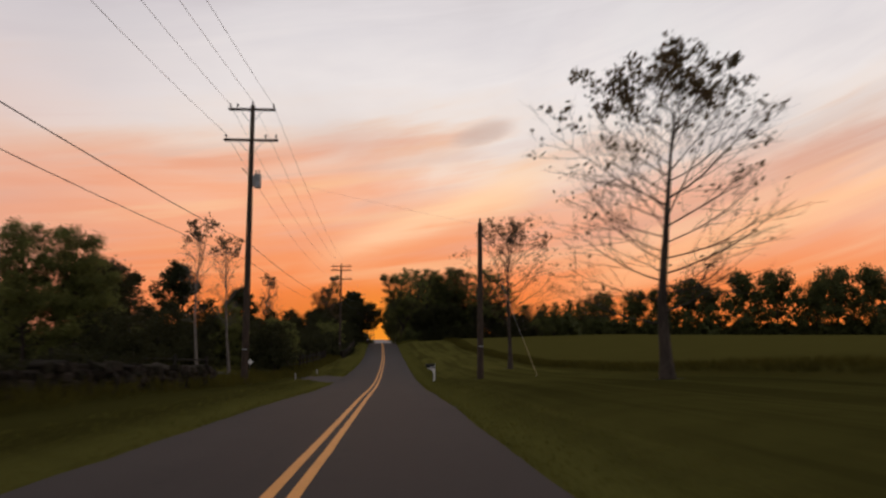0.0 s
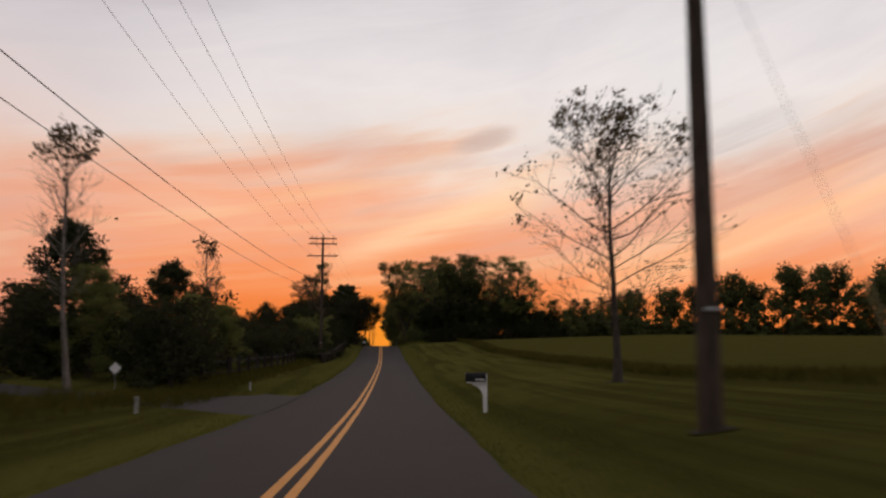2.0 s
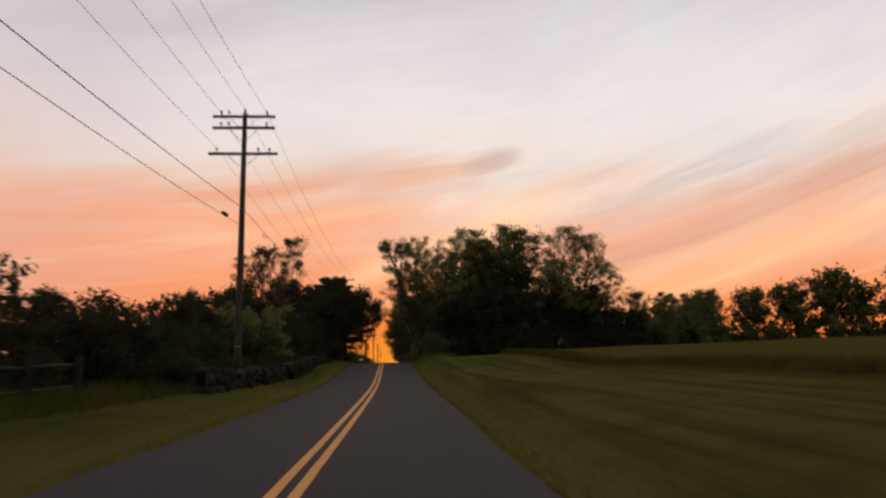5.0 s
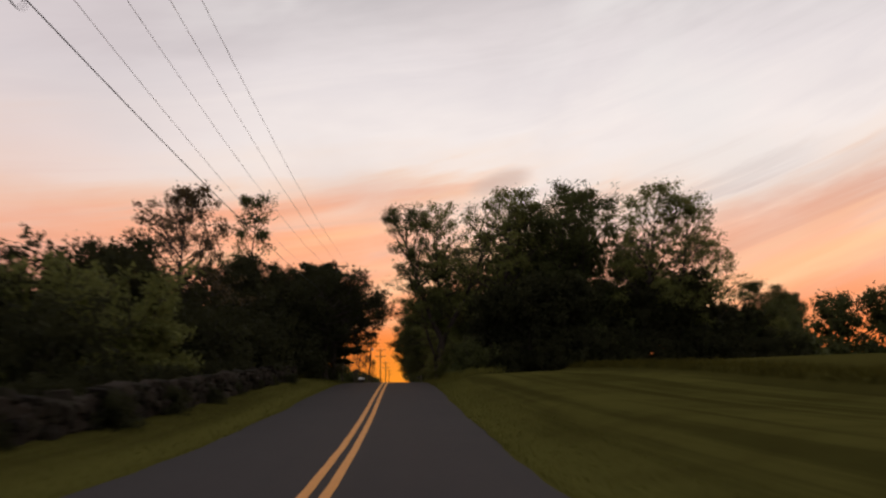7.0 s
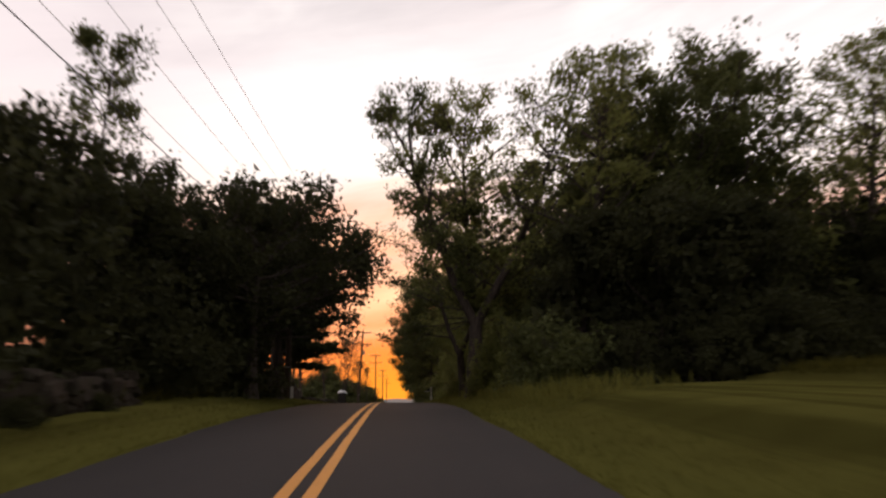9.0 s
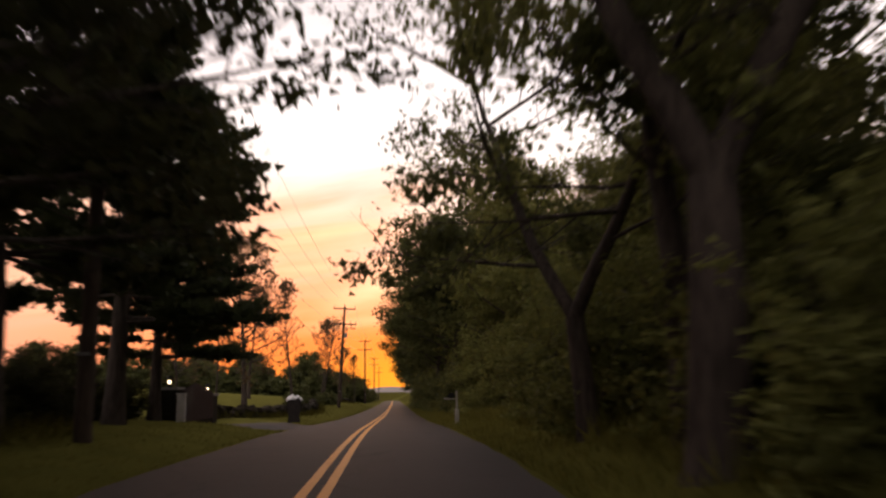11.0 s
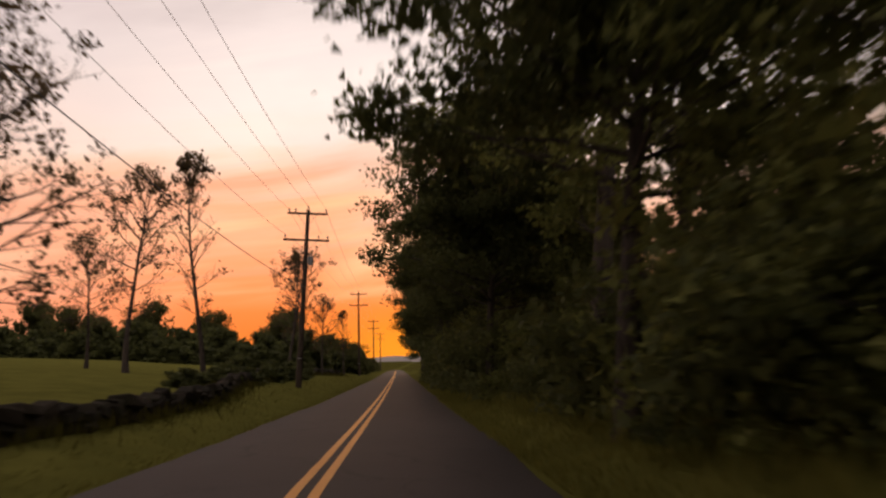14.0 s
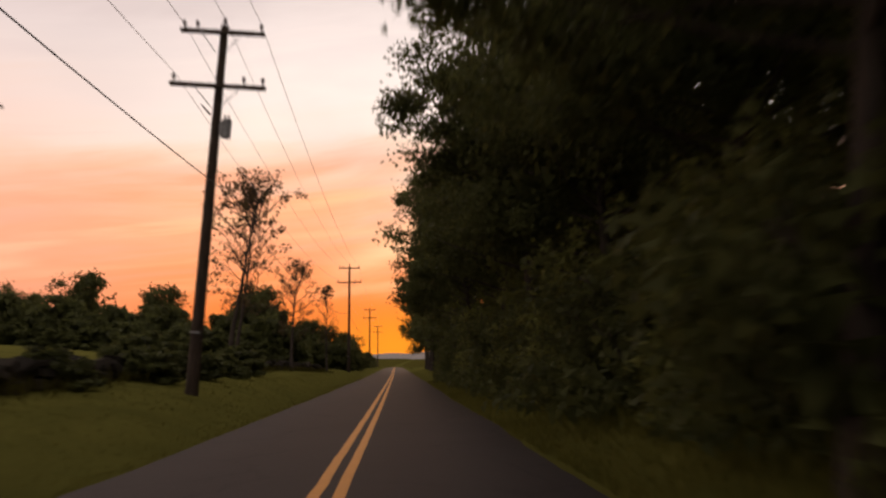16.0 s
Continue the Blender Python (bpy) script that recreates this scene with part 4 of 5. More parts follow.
# the wall of trees along the right verge: small trees in front, tall ones that overhang, more behind
y = 169.5
while y < 345:
    near = y < 190
    if 199 < y < 216:
        y = 216.5
    again(wood_d if y < 262 else back_d, (7.6 if near else 8.2) + rng.uniform(-0.3, 0.5), y, rng.uniform(0, 360), rng.uniform(0.68, 0.80) if near else rng.uniform(0.66, 0.85))
    if y < 190 or y > 262:
        again(back_d, 11.4 + rng.uniform(-0.6, 0.8), y + 1.6, rng.uniform(0, 360), rng.uniform(0.62, 0.8))
    y += (4.4 if y < 192 else 7.5) + 0.022 * (y - 169)
for x, y, turn, size in ((4.45, 219.4, 90, 0.93), (5.9, 225.5, 150, 0.95), (6.0, 232.5, 250, 1.0), (5.6, 240.0, 20, 1.05), (5.3, 248.5, 120, 1.0), (5.0, 258.0, 280, 1.05)):
    again(edge_tree, x, y, turn, size)
for x, y, turn, size in ((6.4, 210.5, 30, 1.40), (10.6, 215.0, 260, 1.2), (9.6, 229.0, 80, 1.0), (10.0, 240.0, 190, 1.05)):
    again(wood_c, x, y, turn, size, 1.0, "very tall airy tree standing above the woods")
y = 266.0
while y < 345:
    again(back_a, 5.7 - 0.008 * (y - 266) + rng.uniform(-0.4, 0.4), y, rng.uniform(0, 360), rng.uniform(0.94, 1.08))
    y += 5.0 + 0.03 * (y - 192)
for y in (180.0, 256.0):
    again(back_a, 13.2 + rng.uniform(-0.8, 0.8), y, rng.uniform(0, 360), rng.uniform(0.9, 1.1))
again(wood_d, 6.9, 187.0, 140, 1.05)
for x, y, turn, size in ((9.8, 221.5, 40, 0.62), (12.4, 227.0, 160, 0.55)):
    again(back_d, x, y, turn, size)

# beside the first wall: unseen trees, added to shade the wall and verge
again(wood_d, -13.2, 8.5, 70, 1.0)
again(wood_d, -12.0, -1.5, 190, 1.05)

# -- shrubs
bush_a = bush(41, base(5.9, 154.2), "dense green shrub at the edge of the woods", 2.1, 2.6, 3200, LEAF, 0.155, group="shrubs")
bush_b = bush(42, base(5.4, 175.0), "olive-green leafy shrub beside the verge", 1.7, 3.4, 3400, LEAF_OLIVE, 0.145, group="shrubs")
bush_e = bush(49, base(-9.5, 92.0), "dark shrub thick with leaves in the scrub", 2.3, 2.8, 3200, LEAF_DIM, 0.16, group="shrubs")
bush_c = bush(43, base(-9.0, 63.5), "dark tangled shrub behind the fence", 2.6, 4.2, 2800, LEAF_DIM, 0.21, group="shrubs")
y = 158.5
n = 0
while y < 300:
    again((bush_a, bush_b)[n % 2], 6.5 + rng.uniform(-0.3, 0.7), y, rng.uniform(0, 360), rng.uniform(0.7, 1.05))
    y += 3.3 + 0.02 * (y - 158)
    n += 1
for x, y, size in ((5.9, 158.2, 0.9), (4.9, 161.9, 0.75), (5.3, 165.2, 0.9), (5.0, 169.9, 0.85), (5.6, 173.6, 0.95), (5.7, 189.6, 1.0), (5.9, 193.4, 1.25), (6.0, 197.0, 1.1)):
    again(bush_b, x, y, rng.uniform(0, 360), size)
y, n = 197.5, 0
while y < 268:
    open_part = 204 < y < 217
    again((bush_a, bush_b, bush_a)[n % 3], 5.5 + rng.uniform(-0.2, 0.5), y, rng.uniform(0, 360), rng.uniform(0.75, 0.9) if open_part else rng.uniform(1.15, 1.45), 1.0, "leafy undergrowth hanging over the verge")
    y += 2.7
    n += 1
for x in np.arange(8.5, 33, 2.6):
    again(bush_e, x, 154.6 + 0.36 * max(0, x - 12) + rng.uniform(-0.5, 0.5), rng.uniform(0, 360), rng.uniform(0.8, 1.15))

# scrub along the left, from the first wall to the crest
for x, y, s, kind in [
    (-10.5, 34.0, 0.70, bush_c), (-13.0, 38.0, 0.8, bush_c), (-16.5, 44.0, 0.9, bush_c), (-14.5, 50.5, 0.85, bush_c), (-11.5, 51.0, 0.6, bush_c),
    (-14.5, 63.5, 1.0, bush_c), (-9.8, 68.5, 0.95, bush_c), (-13.5, 70.0, 1.1, bush_c), (-10.4, 74.5, 0.9, bush_c), (-13.8, 78.0, 1.0, bush_c), (-10.5, 81.0, 0.85, bush_e),
    (-12.0, 87.0, 1.0, bush_c), (-12.5, 97.0, 1.0, bush_c), (-9.0, 99.0, 1.15, bush_e), (-10.6, 105.0, 0.85, bush_c), (-8.6, 110.0, 0.95, bush_e),
    (-9.4, 115.5, 0.75, bush_c), (-8.2, 121.0, 1.1, bush_e), (-11.0, 123.5, 0.85, bush_c), (-8.2, 127.5, 1.35, bush_b), (-9.6, 124.0, 1.4, bush_b), (-10.4, 133.5, 1.4, bush_b), (-10.6, 131.0, 1.25, bush_c), (-7.8, 134.5, 1.3, bush_e),
    (-7.4, 140.0, 1.35, bush_e), (-8.4, 145.0, 1.3, bush_c), (-6.6, 150.0, 1.3, bush_e), (-6.8, 155.0, 1.2, bush_c), (-6.0, 159.0, 1.25, bush_e), (-6.6, 163.0, 1.0, bush_e),
    (-12.8, 126.5, 1.25, bush_c), (-10.6, 137.5, 1.7, bush_e), (-11.8, 143.0, 1.45, bush_c), (-9.0, 104.5, 1.0, bush_e), (-11.6, 83.5, 1.35, bush_c), (-7.6, 168.0, 0.7, bush_e), (-8.6, 171.5, 0.75, bush_e), (-8.3, 174.8, 0.7, bush_e), (-9.2, 178.6, 0.8, bush_e), (-11.5, 183.6, 0.7, bush_e), (-11.5, 190.6, 0.6, bush_e), (-22.0, 46.0, 1.3, bush_c), (-20.0, 60.0, 1.2, bush_c), (-26.0, 52.0, 1.4, bush_c), (-19.0, 72.0, 1.2, bush_c), (-20.0, 88.0, 1.2, bush_c), (-18.0, 104.0, 0.9, bush_c), (-17.0, 118.0, 0.9, bush_c),
    (-30.0, 44.0, 1.3, bush_c), (-33.0, 58.0, 1.3, bush_c), (-14.0, 112.0, 0.85, bush_c), (-15.0, 128.0, 1.2, bush_c)]:
    again(kind, x, y, rng.uniform(0, 360), s)
for x, y, s, kind in [
    (-15.8, 41.8, 0.76, wood_d), (-17.9, 40.5, 0.74, wood_d), (-16.0, 46.0, 0.70, back_s), (-12.3, 63.5, 0.50, wood_d), (-9.9, 71.0, 0.42, wood_d), (-9.2, 76.5, 0.40, wood_d), (-12.4, 92.0, 0.45, back_s), (-12.5, 102.0, 0.40, back_s), (-10.5, 114.0, 0.42, back_s),
    (-11.5, 122.0, 0.45, back_s), (-10.6, 130.0, 0.62, back_s), (-11.2, 136.0, 0.72, back_s), (-11.5, 160.0, 0.62, wood_a), (-9.4, 149.0, 0.85, back_s), (-8.0, 155.0, 0.80, back_s),
    (-7.6, 160.5, 0.80, back_s), (-9.5, 165.5, 0.75, back_s), (-14.0, 155.0, 0.7, back_s), (-13.0, 165.0, 0.7, back_s), (-16.0, 140.0, 0.65, back_s), (-27.0, 90.0, 0.6, back_s)]:
    again(kind, x, y, rng.uniform(0, 360), s)
for y in np.arange(99, 150, 3.4):
    again(bush_e, -6.3 + rng.uniform(-0.4, 0.4), y, rng.uniform(0, 360), rng.uniform(0.35, 0.6), 0.8, "low brush overgrowing the stone wall")
for y in np.arange(100, 149, 4.1):
    again(bush_e, -4.95 + rng.uniform(-0.3, 0.2), y, rng.uniform(0, 360), rng.uniform(0.18, 0.34), 0.9, "tuft of weeds before the stone wall")
for y in np.arange(11, 32, 3.2):
    again(bush_e, np.interp(y, [8, 16, 22, 31.5], [-8.9, -8.1, -7.3, -7.0]) + rng.uniform(-0.3, 0.3), y, rng.uniform(0, 360), rng.uniform(0.3, 0.5), 0.9, "low brush overgrowing the stone wall")
ivy_tree = tree(44, base(-10.5, 156.0), "slim dead trunk smothered in dark ivy above the scrub", leaf=LEAF, leaf_size=0.18, per=13, scatter=0.20, lumps=0.6, keep=top_leaves(1.3, 0.7)(9.0, 11.5),
                tall=13.4, clear=5.0, wide=2.0, limbs=20, subs=6, twigs=3, girth=0.16, low=0.2, high=0.9, shape=lambda u: 0.35 + 0.65 * u, group="woodland trees", twig_tubes=False, corners=3)

# the pines at the second driveway, and bushy evergreens behind the fence
pine_a = pine(51, base(-6.8, 177.4), "large dark white pine with spreading flat boughs", 11.5, 3.1, 5.0, 12, "pines")
again(pine_a, -6.3, 169.6, 130, 0.92)
again(pine_a, -6.9, 181.4, 20, 0.72)
for y in np.arange(164.5, 182, 1.9):
    again(bush_e, -8.3 + rng.uniform(-0.5, 0.4), y, rng.uniform(0, 360), rng.uniform(0.42, 0.6), 0.9, "low dark brush beneath the pines")
evergreen = tree(47, base(-22.4, 87.6), "dark bushy evergreen behind the fence", leaf=NEEDLE, leaf_size=0.30, per=13, scatter=0.26, lumps=0.8, inner=200, inner_size=0.6,
                 tall=10.3, clear=1.4, wide=4.4, limbs=30, subs=8, twigs=3, girth=0.20, low=0.05, high=0.9, shape=lambda u: max(0.12, 1 - 0.8 * u ** 1.4), twig_tubes=False, corners=3, group="evergreens")
again(evergreen, -17.6, 92.2, 185, 0.78)

# -- the field on the left beyond the driveway
yard = tree(61, base(-8.8, 206.5), "airy brown-leaved tree behind the stone wall", leaf=LEAF_DRY, leaf_size=0.19, per=5, scatter=0.14, keep=top_leaves(1.3, 0.5)(5.0, 9.5),
            tall=12.0, clear=2.6, wide=3.6, limbs=34, subs=9, twigs=4, girth=0.19, low=0.15, high=1.15, shape=dome, turn=180.0, group="field trees")
again(yard, -15.2, 213.6, 160, 0.62)
again(yard, -10.4, 140.2, 70, 0.88, 0.98, "airy half-bare tree above the scrub")
again(yard, -17.6, 52.6, 200, 0.62, 1.0, "airy pinkish-brown tree above the scrub")
thin_crown = tree(62, base(-8.6, 228.2), "tall crooked tree with a leafy tip and bare boughs", leaf=LEAF_DRY, leaf_size=0.19, per=4, scatter=0.11, keep=top_leaves(1.2, 0.10)(8.6, 10.4),
                  tall=11.6, clear=3.0, wide=2.0, limbs=22, subs=7, twigs=4, girth=0.14, low=0.35, high=1.25, shape=oval, group="field trees", lean=0.05)
field_tree = tree(63, base(-12.9, 229.5), "bare-boughed tree with thin brown foliage in the field", leaf=LEAF_DRY, leaf_size=0.19, per=3, scatter=0.12, keep=top_leaves(0.9, 0.35)(4.0, 8.5),
                  tall=11.3, clear=3.4, wide=2.9, limbs=26, subs=8, twigs=4, girth=0.16, low=0.2, high=1.1, shape=oval, group="field trees")
again(field_tree, -17.5, 236.0, 220, 0.75)
again(field_tree, -8.1, 253.5, 300, 0.98)
again(thin_crown, -9.0, 259.0, 140, 0.95)
again(field_tree, -6.8, 268.0, 20, 0.74)
again(thin_crown, -5.8, 284.0, 250, 0.70)
for x, y, s in [(-14.6, 294, 0.80), (-24.2, 295, 0.86), (-33.4, 297, 0.98), (-43.6, 296, 0.92), (-50.5, 301, 1.08), (-60, 303, 1.1), (-68, 305, 1.2), (-77, 300, 1.25), (-87, 297, 1.35),
                (-19.2, 306, 0.68), (-29.0, 308, 0.76), (-38.5, 308, 0.84), (-47, 314, 0.92), (-11.0, 308, 0.62), (-16, 316, 0.66), (-56, 314, 0.95),
                (-9.3, 301, 0.62), (-8.5, 312, 0.62), (-7.5, 324, 0.58), (-7.0, 338, 0.54), (-8, 356, 0.68)]:
    again(wood_e, x, y, rng.uniform(0, 360), s)
hedge = bush(45, base(-11.0, 286.0), "thick dark hedge of scrub beyond the field", 3.6, 4.6, 2300, LEAF, 0.64, 5, "field hedges", "hedge", 0.0, "hedge")
for x in np.arange(-86, -11, 5.0):
    again(hedge, x, 287 + rng.uniform(-2, 2) + (6 if x < -40 else 0), rng.uniform(0, 360), rng.uniform(1.0, 1.25), 0.85)
    again(hedge, x + 2.4, 283.5 + rng.uniform(-1, 1) + (6 if x < -40 else 0), rng.uniform(0, 360), rng.uniform(0.9, 1.1), 0.6)
for y in np.arange(302, 420, 11.0):
    again(hedge, -6.0 + rng.uniform(-0.3, 0.3), y, rng.uniform(0, 360), rng.uniform(0.5, 0.62))
for y in np.arange(294, 350, 8.0):
    again(hedge, -8.6, y, rng.uniform(0, 360), rng.uniform(0.6, 0.8))
# trees at the far side of the hay field
for x, y, s in [(79, 236, 1.35), (86, 233, 1.4), (93, 230, 1.65), (101, 233, 1.45), (110, 228, 1.85), (121, 230, 1.9), (131, 226, 1.6), (140, 230, 2.0), (151, 228, 2.0), (164, 230, 1.9), (178, 226, 2.0), (195, 224, 2.0),
                (215, 220, 2.0), (240, 215, 2.0)]:
    again(wood_e, x, y, rng.uniform(0, 360), s * 1.12, 1.16, label="rounded tree at the far edge of the hay field")["group"] = "far field trees"
for x in np.arange(34, 235, 5.2):
    again(hedge, x, 227 + rng.uniform(-3, 3) - (38 if x < 47 else (16 if x < 64 else 0)), rng.uniform(0, 360), rng.uniform(1.05, 1.4), 0.95, label="thick dark hedge at the far edge of the hay field")
for y in np.arange(160, 345, 7.5):
    again(hedge, 15.0 + rng.uniform(-0.8, 0.8), y, rng.uniform(0, 360), rng.uniform(1.0, 1.25), label="dark undergrowth deep in the woods")
again(hedge, -10.5, 247.0, 30, 0.5, 0.6, "low dark brush heaped along the stone wall")
again(hedge, -7.6, 252.0, 130, 0.5, 0.55, "low dark brush heaped along the stone wall")
again(hedge, -7.0, 241.0, 230, 0.42, 0.6, "low dark brush heaped along the stone wall")


for x, y, size in ((-5.0, 221.5, 0.24), (-4.8, 226.0, 0.27), (-4.4, 230.5, 0.25), (-4.2, 236.0, 0.28), (-4.1, 241.0, 0.26), (-4.2, 246.5, 0.28)):
    again(hedge, x - 2.6, y, rng.uniform(0, 360), size * 1.2, 0.6, "low dark brush heaped along the stone wall")


# ---------------------------------------------------------------- utility poles and wires
def crossarm(name, z, half, pins, parent, face):
    bm = bmesh.new()
    block(bm, -half, -0.055, -0.06, half, 0.055, 0.06, 0.012)
    arm = part(name, bm, POLE_WOOD, parent)
    arm.location = (0, face, z)
    for px in pins:
        b = bmesh.new()
        rod(b, (px, 0, 0.05), (px, 0, 0.17), 0.02)
        for k, r in enumerate((0.055, 0.065, 0.05)):
            rod(b, (px, 0, 0.16 + 0.045 * k), (px, 0, 0.20 + 0.045 * k), r, r * 0.7, 10)
        part("insulator", b, PORCELAIN, arm)
    for s in (-1, 1):
        b = bmesh.new()
        rod(b, (s * half * 0.48, -0.07, -0.05), (s * 0.12, -0.07, -0.62), 0.014, sides=6)
        part("brace", b, STEEL, arm)
    return arm


def utility_pole(x, y, z_top, label, arms, transformer=0.0, lean=0.0, can_size=1.0):
    x, y, z0 = base(x, y, 0)
    tall = z_top - z0
    top = thing("utility_pole", (x, y, z0), label, "utility pole", "utility poles")
    top.rotation_euler = (0, radians(lean), 0)
    bm = bmesh.new()
    n = 9
    for k in range(n):
        a, b = -0.4 + (tall + 0.4) * k / n, -0.4 + (tall + 0.4) * (k + 1) / n
        rod(bm, (0, 0, a), (0, 0, b), 0.175 - 0.07 * k / n, 0.175 - 0.07 * (k + 1) / n, 14)
    bmesh.ops.remove_doubles(bm, verts=bm.verts, dist=0.001)
    part("shaft", bm, POLE_WOOD, top)
    for drop, half, pins in arms:
        crossarm("crossarm", tall - drop, half, pins, top, -0.16)
    b = bmesh.new()
    rod(b, (0, 0, tall - 0.02), (0, 0, tall + 0.10), 0.02)
    rod(b, (0, 0, tall + 0.08), (0, 0, tall + 0.24), 0.06, 0.04, 10)
    part("top_insulator", b, PORCELAIN, top)
    if transformer:
        z = tall - transformer
        b = bmesh.new()
        k, cx = can_size, 0.14 + 0.22 * can_size
        rod(b, (cx, 0, z - 0.38 * k), (cx, 0, z + 0.32 * k), 0.20 * k, 0.20 * k, 18)
        rod(b, (cx, 0, z + 0.32 * k), (cx, 0, z + 0.38 * k), 0.215 * k, 0.17 * k, 18)
        block(b, 0.10, -0.05, z - 0.25 * k, 0.16 + 0.04 * k, 0.05, z + 0.25 * k, 0.01)
        can = part("transformer", b, STEEL, top, "grey steel transformer can")
        for dx in (-0.08 * k, 0.08 * k):
            b = bmesh.new()
            for m in range(3):
                rod(b, (cx + dx, 0, z + (0.38 + 0.07 * m) * k), (cx + dx, 0, z + (0.45 + 0.07 * m) * k), 0.045 * k, 0.025 * k, 10)
            part("bushing", b, PORCELAIN, can)
        b = bmesh.new()
        rod(b, (-0.15, -0.05, z + 0.35), (-0.42, -0.1, z + 0.62), 0.03, 0.02)
        part("cutout_fuse", b, PORCELAIN, top)
    b = bmesh.new()
    block(b, -0.12, -0.21, 1.6, 0.12, -0.19, 1.66, 0.004)
    part("pole_band", b, STEEL, top)
    return top


UP, LOW = (-1.06, -0.70, 1.06), (-1.22, 0.70, 1.22)
POLES = [(-6.3, -36.0, 13.9), (-6.05, 37.3, 12.66), (-6.05, 107.5, 11.2), (-4.9, 170.4, 10.6), (-4.75, 233.8, 8.75), (-4.6, 296.0, 8.75), (-4.6, 362.0, 7.6), (-4.6, 430.0, 6.4)]
LEAN = [0, 0, 0, 0, 3.2, 0, 0, 0]
for n, (x, y, zt) in enumerate(POLES):
    three = n == 2
    arms = [(0.25, 1.16, UP), (1.8, 1.32, LOW)] if not three else [(0.2, 1.45, UP), (0.75, 1.45, UP), (2.0, 1.6, LOW)]
    utility_pole(x, y, zt, "weathered wooden utility pole with crossarms" + (" and a transformer" if n in (1, 4) else " on the grass verge"), arms, 3.8 if n == 1 else (2.95 if n == 4 else 0.0), LEAN[n], 0.68 if n == 4 else 0.9)
POLES = [(x + float(road_x(y)) + 10 * math.sin(radians(a)), y, zt) for (x, y, zt), a in zip(POLES, LEAN)]
utility_pole(5.45, 38.95, 7.12, "bare wooden service pole without crossarms on the lawn", [])


def wire(name, pts, radius, mat, label, sag):
    """A wire from support to support, hanging by sag on each span of 65 m."""
    line = []
    for (a, b) in zip(pts[:-1], pts[1:]):
        a, b = np.array(a, float), np.array(b, float)
        drop = (sag if a[1] < 165 or mat is not CABLE else 1.3) * (np.linalg.norm(b - a) / 65) ** 2
        for s in np.linspace(0, 1, 21)[: -1 if b is not pts[-1] else None]:
            line.append(a + (b - a) * s - np.array([0, 0, 4 * drop * s * (1 - s)]))
    line.append(np.array(pts[-1], float))
    line = np.array(line)
    keep = np.r_[True, np.linalg.norm(np.diff(line, axis=0), axis=1) > 1e-4]
    v, f = tubes([(line[keep], np.full(keep.sum(), radius), 5)])
    return tagged(sheet(name, v, f, mat, smooth=True), label, "overhead wire", "overhead wires")


for dx, drop in ((-1.06, 0.02), (0.0, -0.24), (1.06, 0.02)):
    wire("power_line", [(x + dx, y - 0.16 * (dx != 0), zt - drop) for x, y, zt in POLES], 0.0090, WIRE, "thin bare power line strung between wooden poles", 1.1)
for dx in (-1.22,):
    wire("power_line", [(x + dx, y - 0.16, zt - (1.5 if n != 2 else 1.7)) for n, (x, y, zt) in enumerate(POLES)], 0.0090, WIRE, "thin bare power line strung between wooden poles", 1.1)
CABLE_Z = [7.6, 5.75, 6.62, 7.3, 4.1, 3.7, 2.6, 1.4]
for low, r, count in ((0.0, 0.014, 8), (0.85, 0.011, 3)):
    wire("telephone_cable", [(x + 0.05, y - 0.2, z - low) for (x, y, _), z in list(zip(POLES, CABLE_Z))[:count]], r, CABLE, "black sagging telephone cable between wooden poles", 0.75)
wire("service_wire", [(POLES[1][0], 37.3, 9.2), (4.74, 38.95, 7.0)], 0.004, WIRE, "thin service wire crossing over the road", 0.8)
wire("guy_wire", [(4.8, 38.95, 6.8), base(8.3, 38.7, 0)], 0.006, WIRE, "thin steel guy wire anchoring the service pole", 0.0)
bm = bmesh.new()
a, b = Vector(base(8.3, 38.7, -0.02)), Vector((4.8, 38.95, 6.8))
rod(bm, a, a + (b - a) * 0.25, 0.024, 0.02, 10)
tagged(part("guy_guard", bm, YELLOW), "faded yellow plastic guard sleeve on a guy wire", "guy guard")
bm = bmesh.new()
x, y, z = POLES[2][0] + 0.05, 104.2, CABLE_Z[2] - 0.90
rod(bm, (x, y - 0.42, z - 0.03), (x, y - 0.34, z - 0.02), 0.03, 0.075, 12)
rod(bm, (x, y - 0.34, z - 0.02), (x, y + 0.34, z + 0.02), 0.075, 0.075, 12)
rod(bm, (x, y + 0.34, z + 0.02), (x, y + 0.42, z + 0.03), 0.075, 0.03, 12)
tagged(part("splice_case", bm, CABLE), "black cylindrical splice case hung on the cable", "splice case")
bm = bmesh.new()
torus = []
for k in range(24):
    t = 2 * math.pi * k / 24
    torus.append((float(road_x(113.5)) - 6.02 + 0.05 * math.sin(2 * t), 113.5 + 0.42 * math.cos(t), 6.34 + 0.11 * math.sin(t)))
torus.append(torus[0])
tagged(sheet("cable_loop", *tubes([(torus, np.full(25, 0.014), 5)]), CABLE, smooth=True), "small coil of slack cable hung on the line", "cable coil")


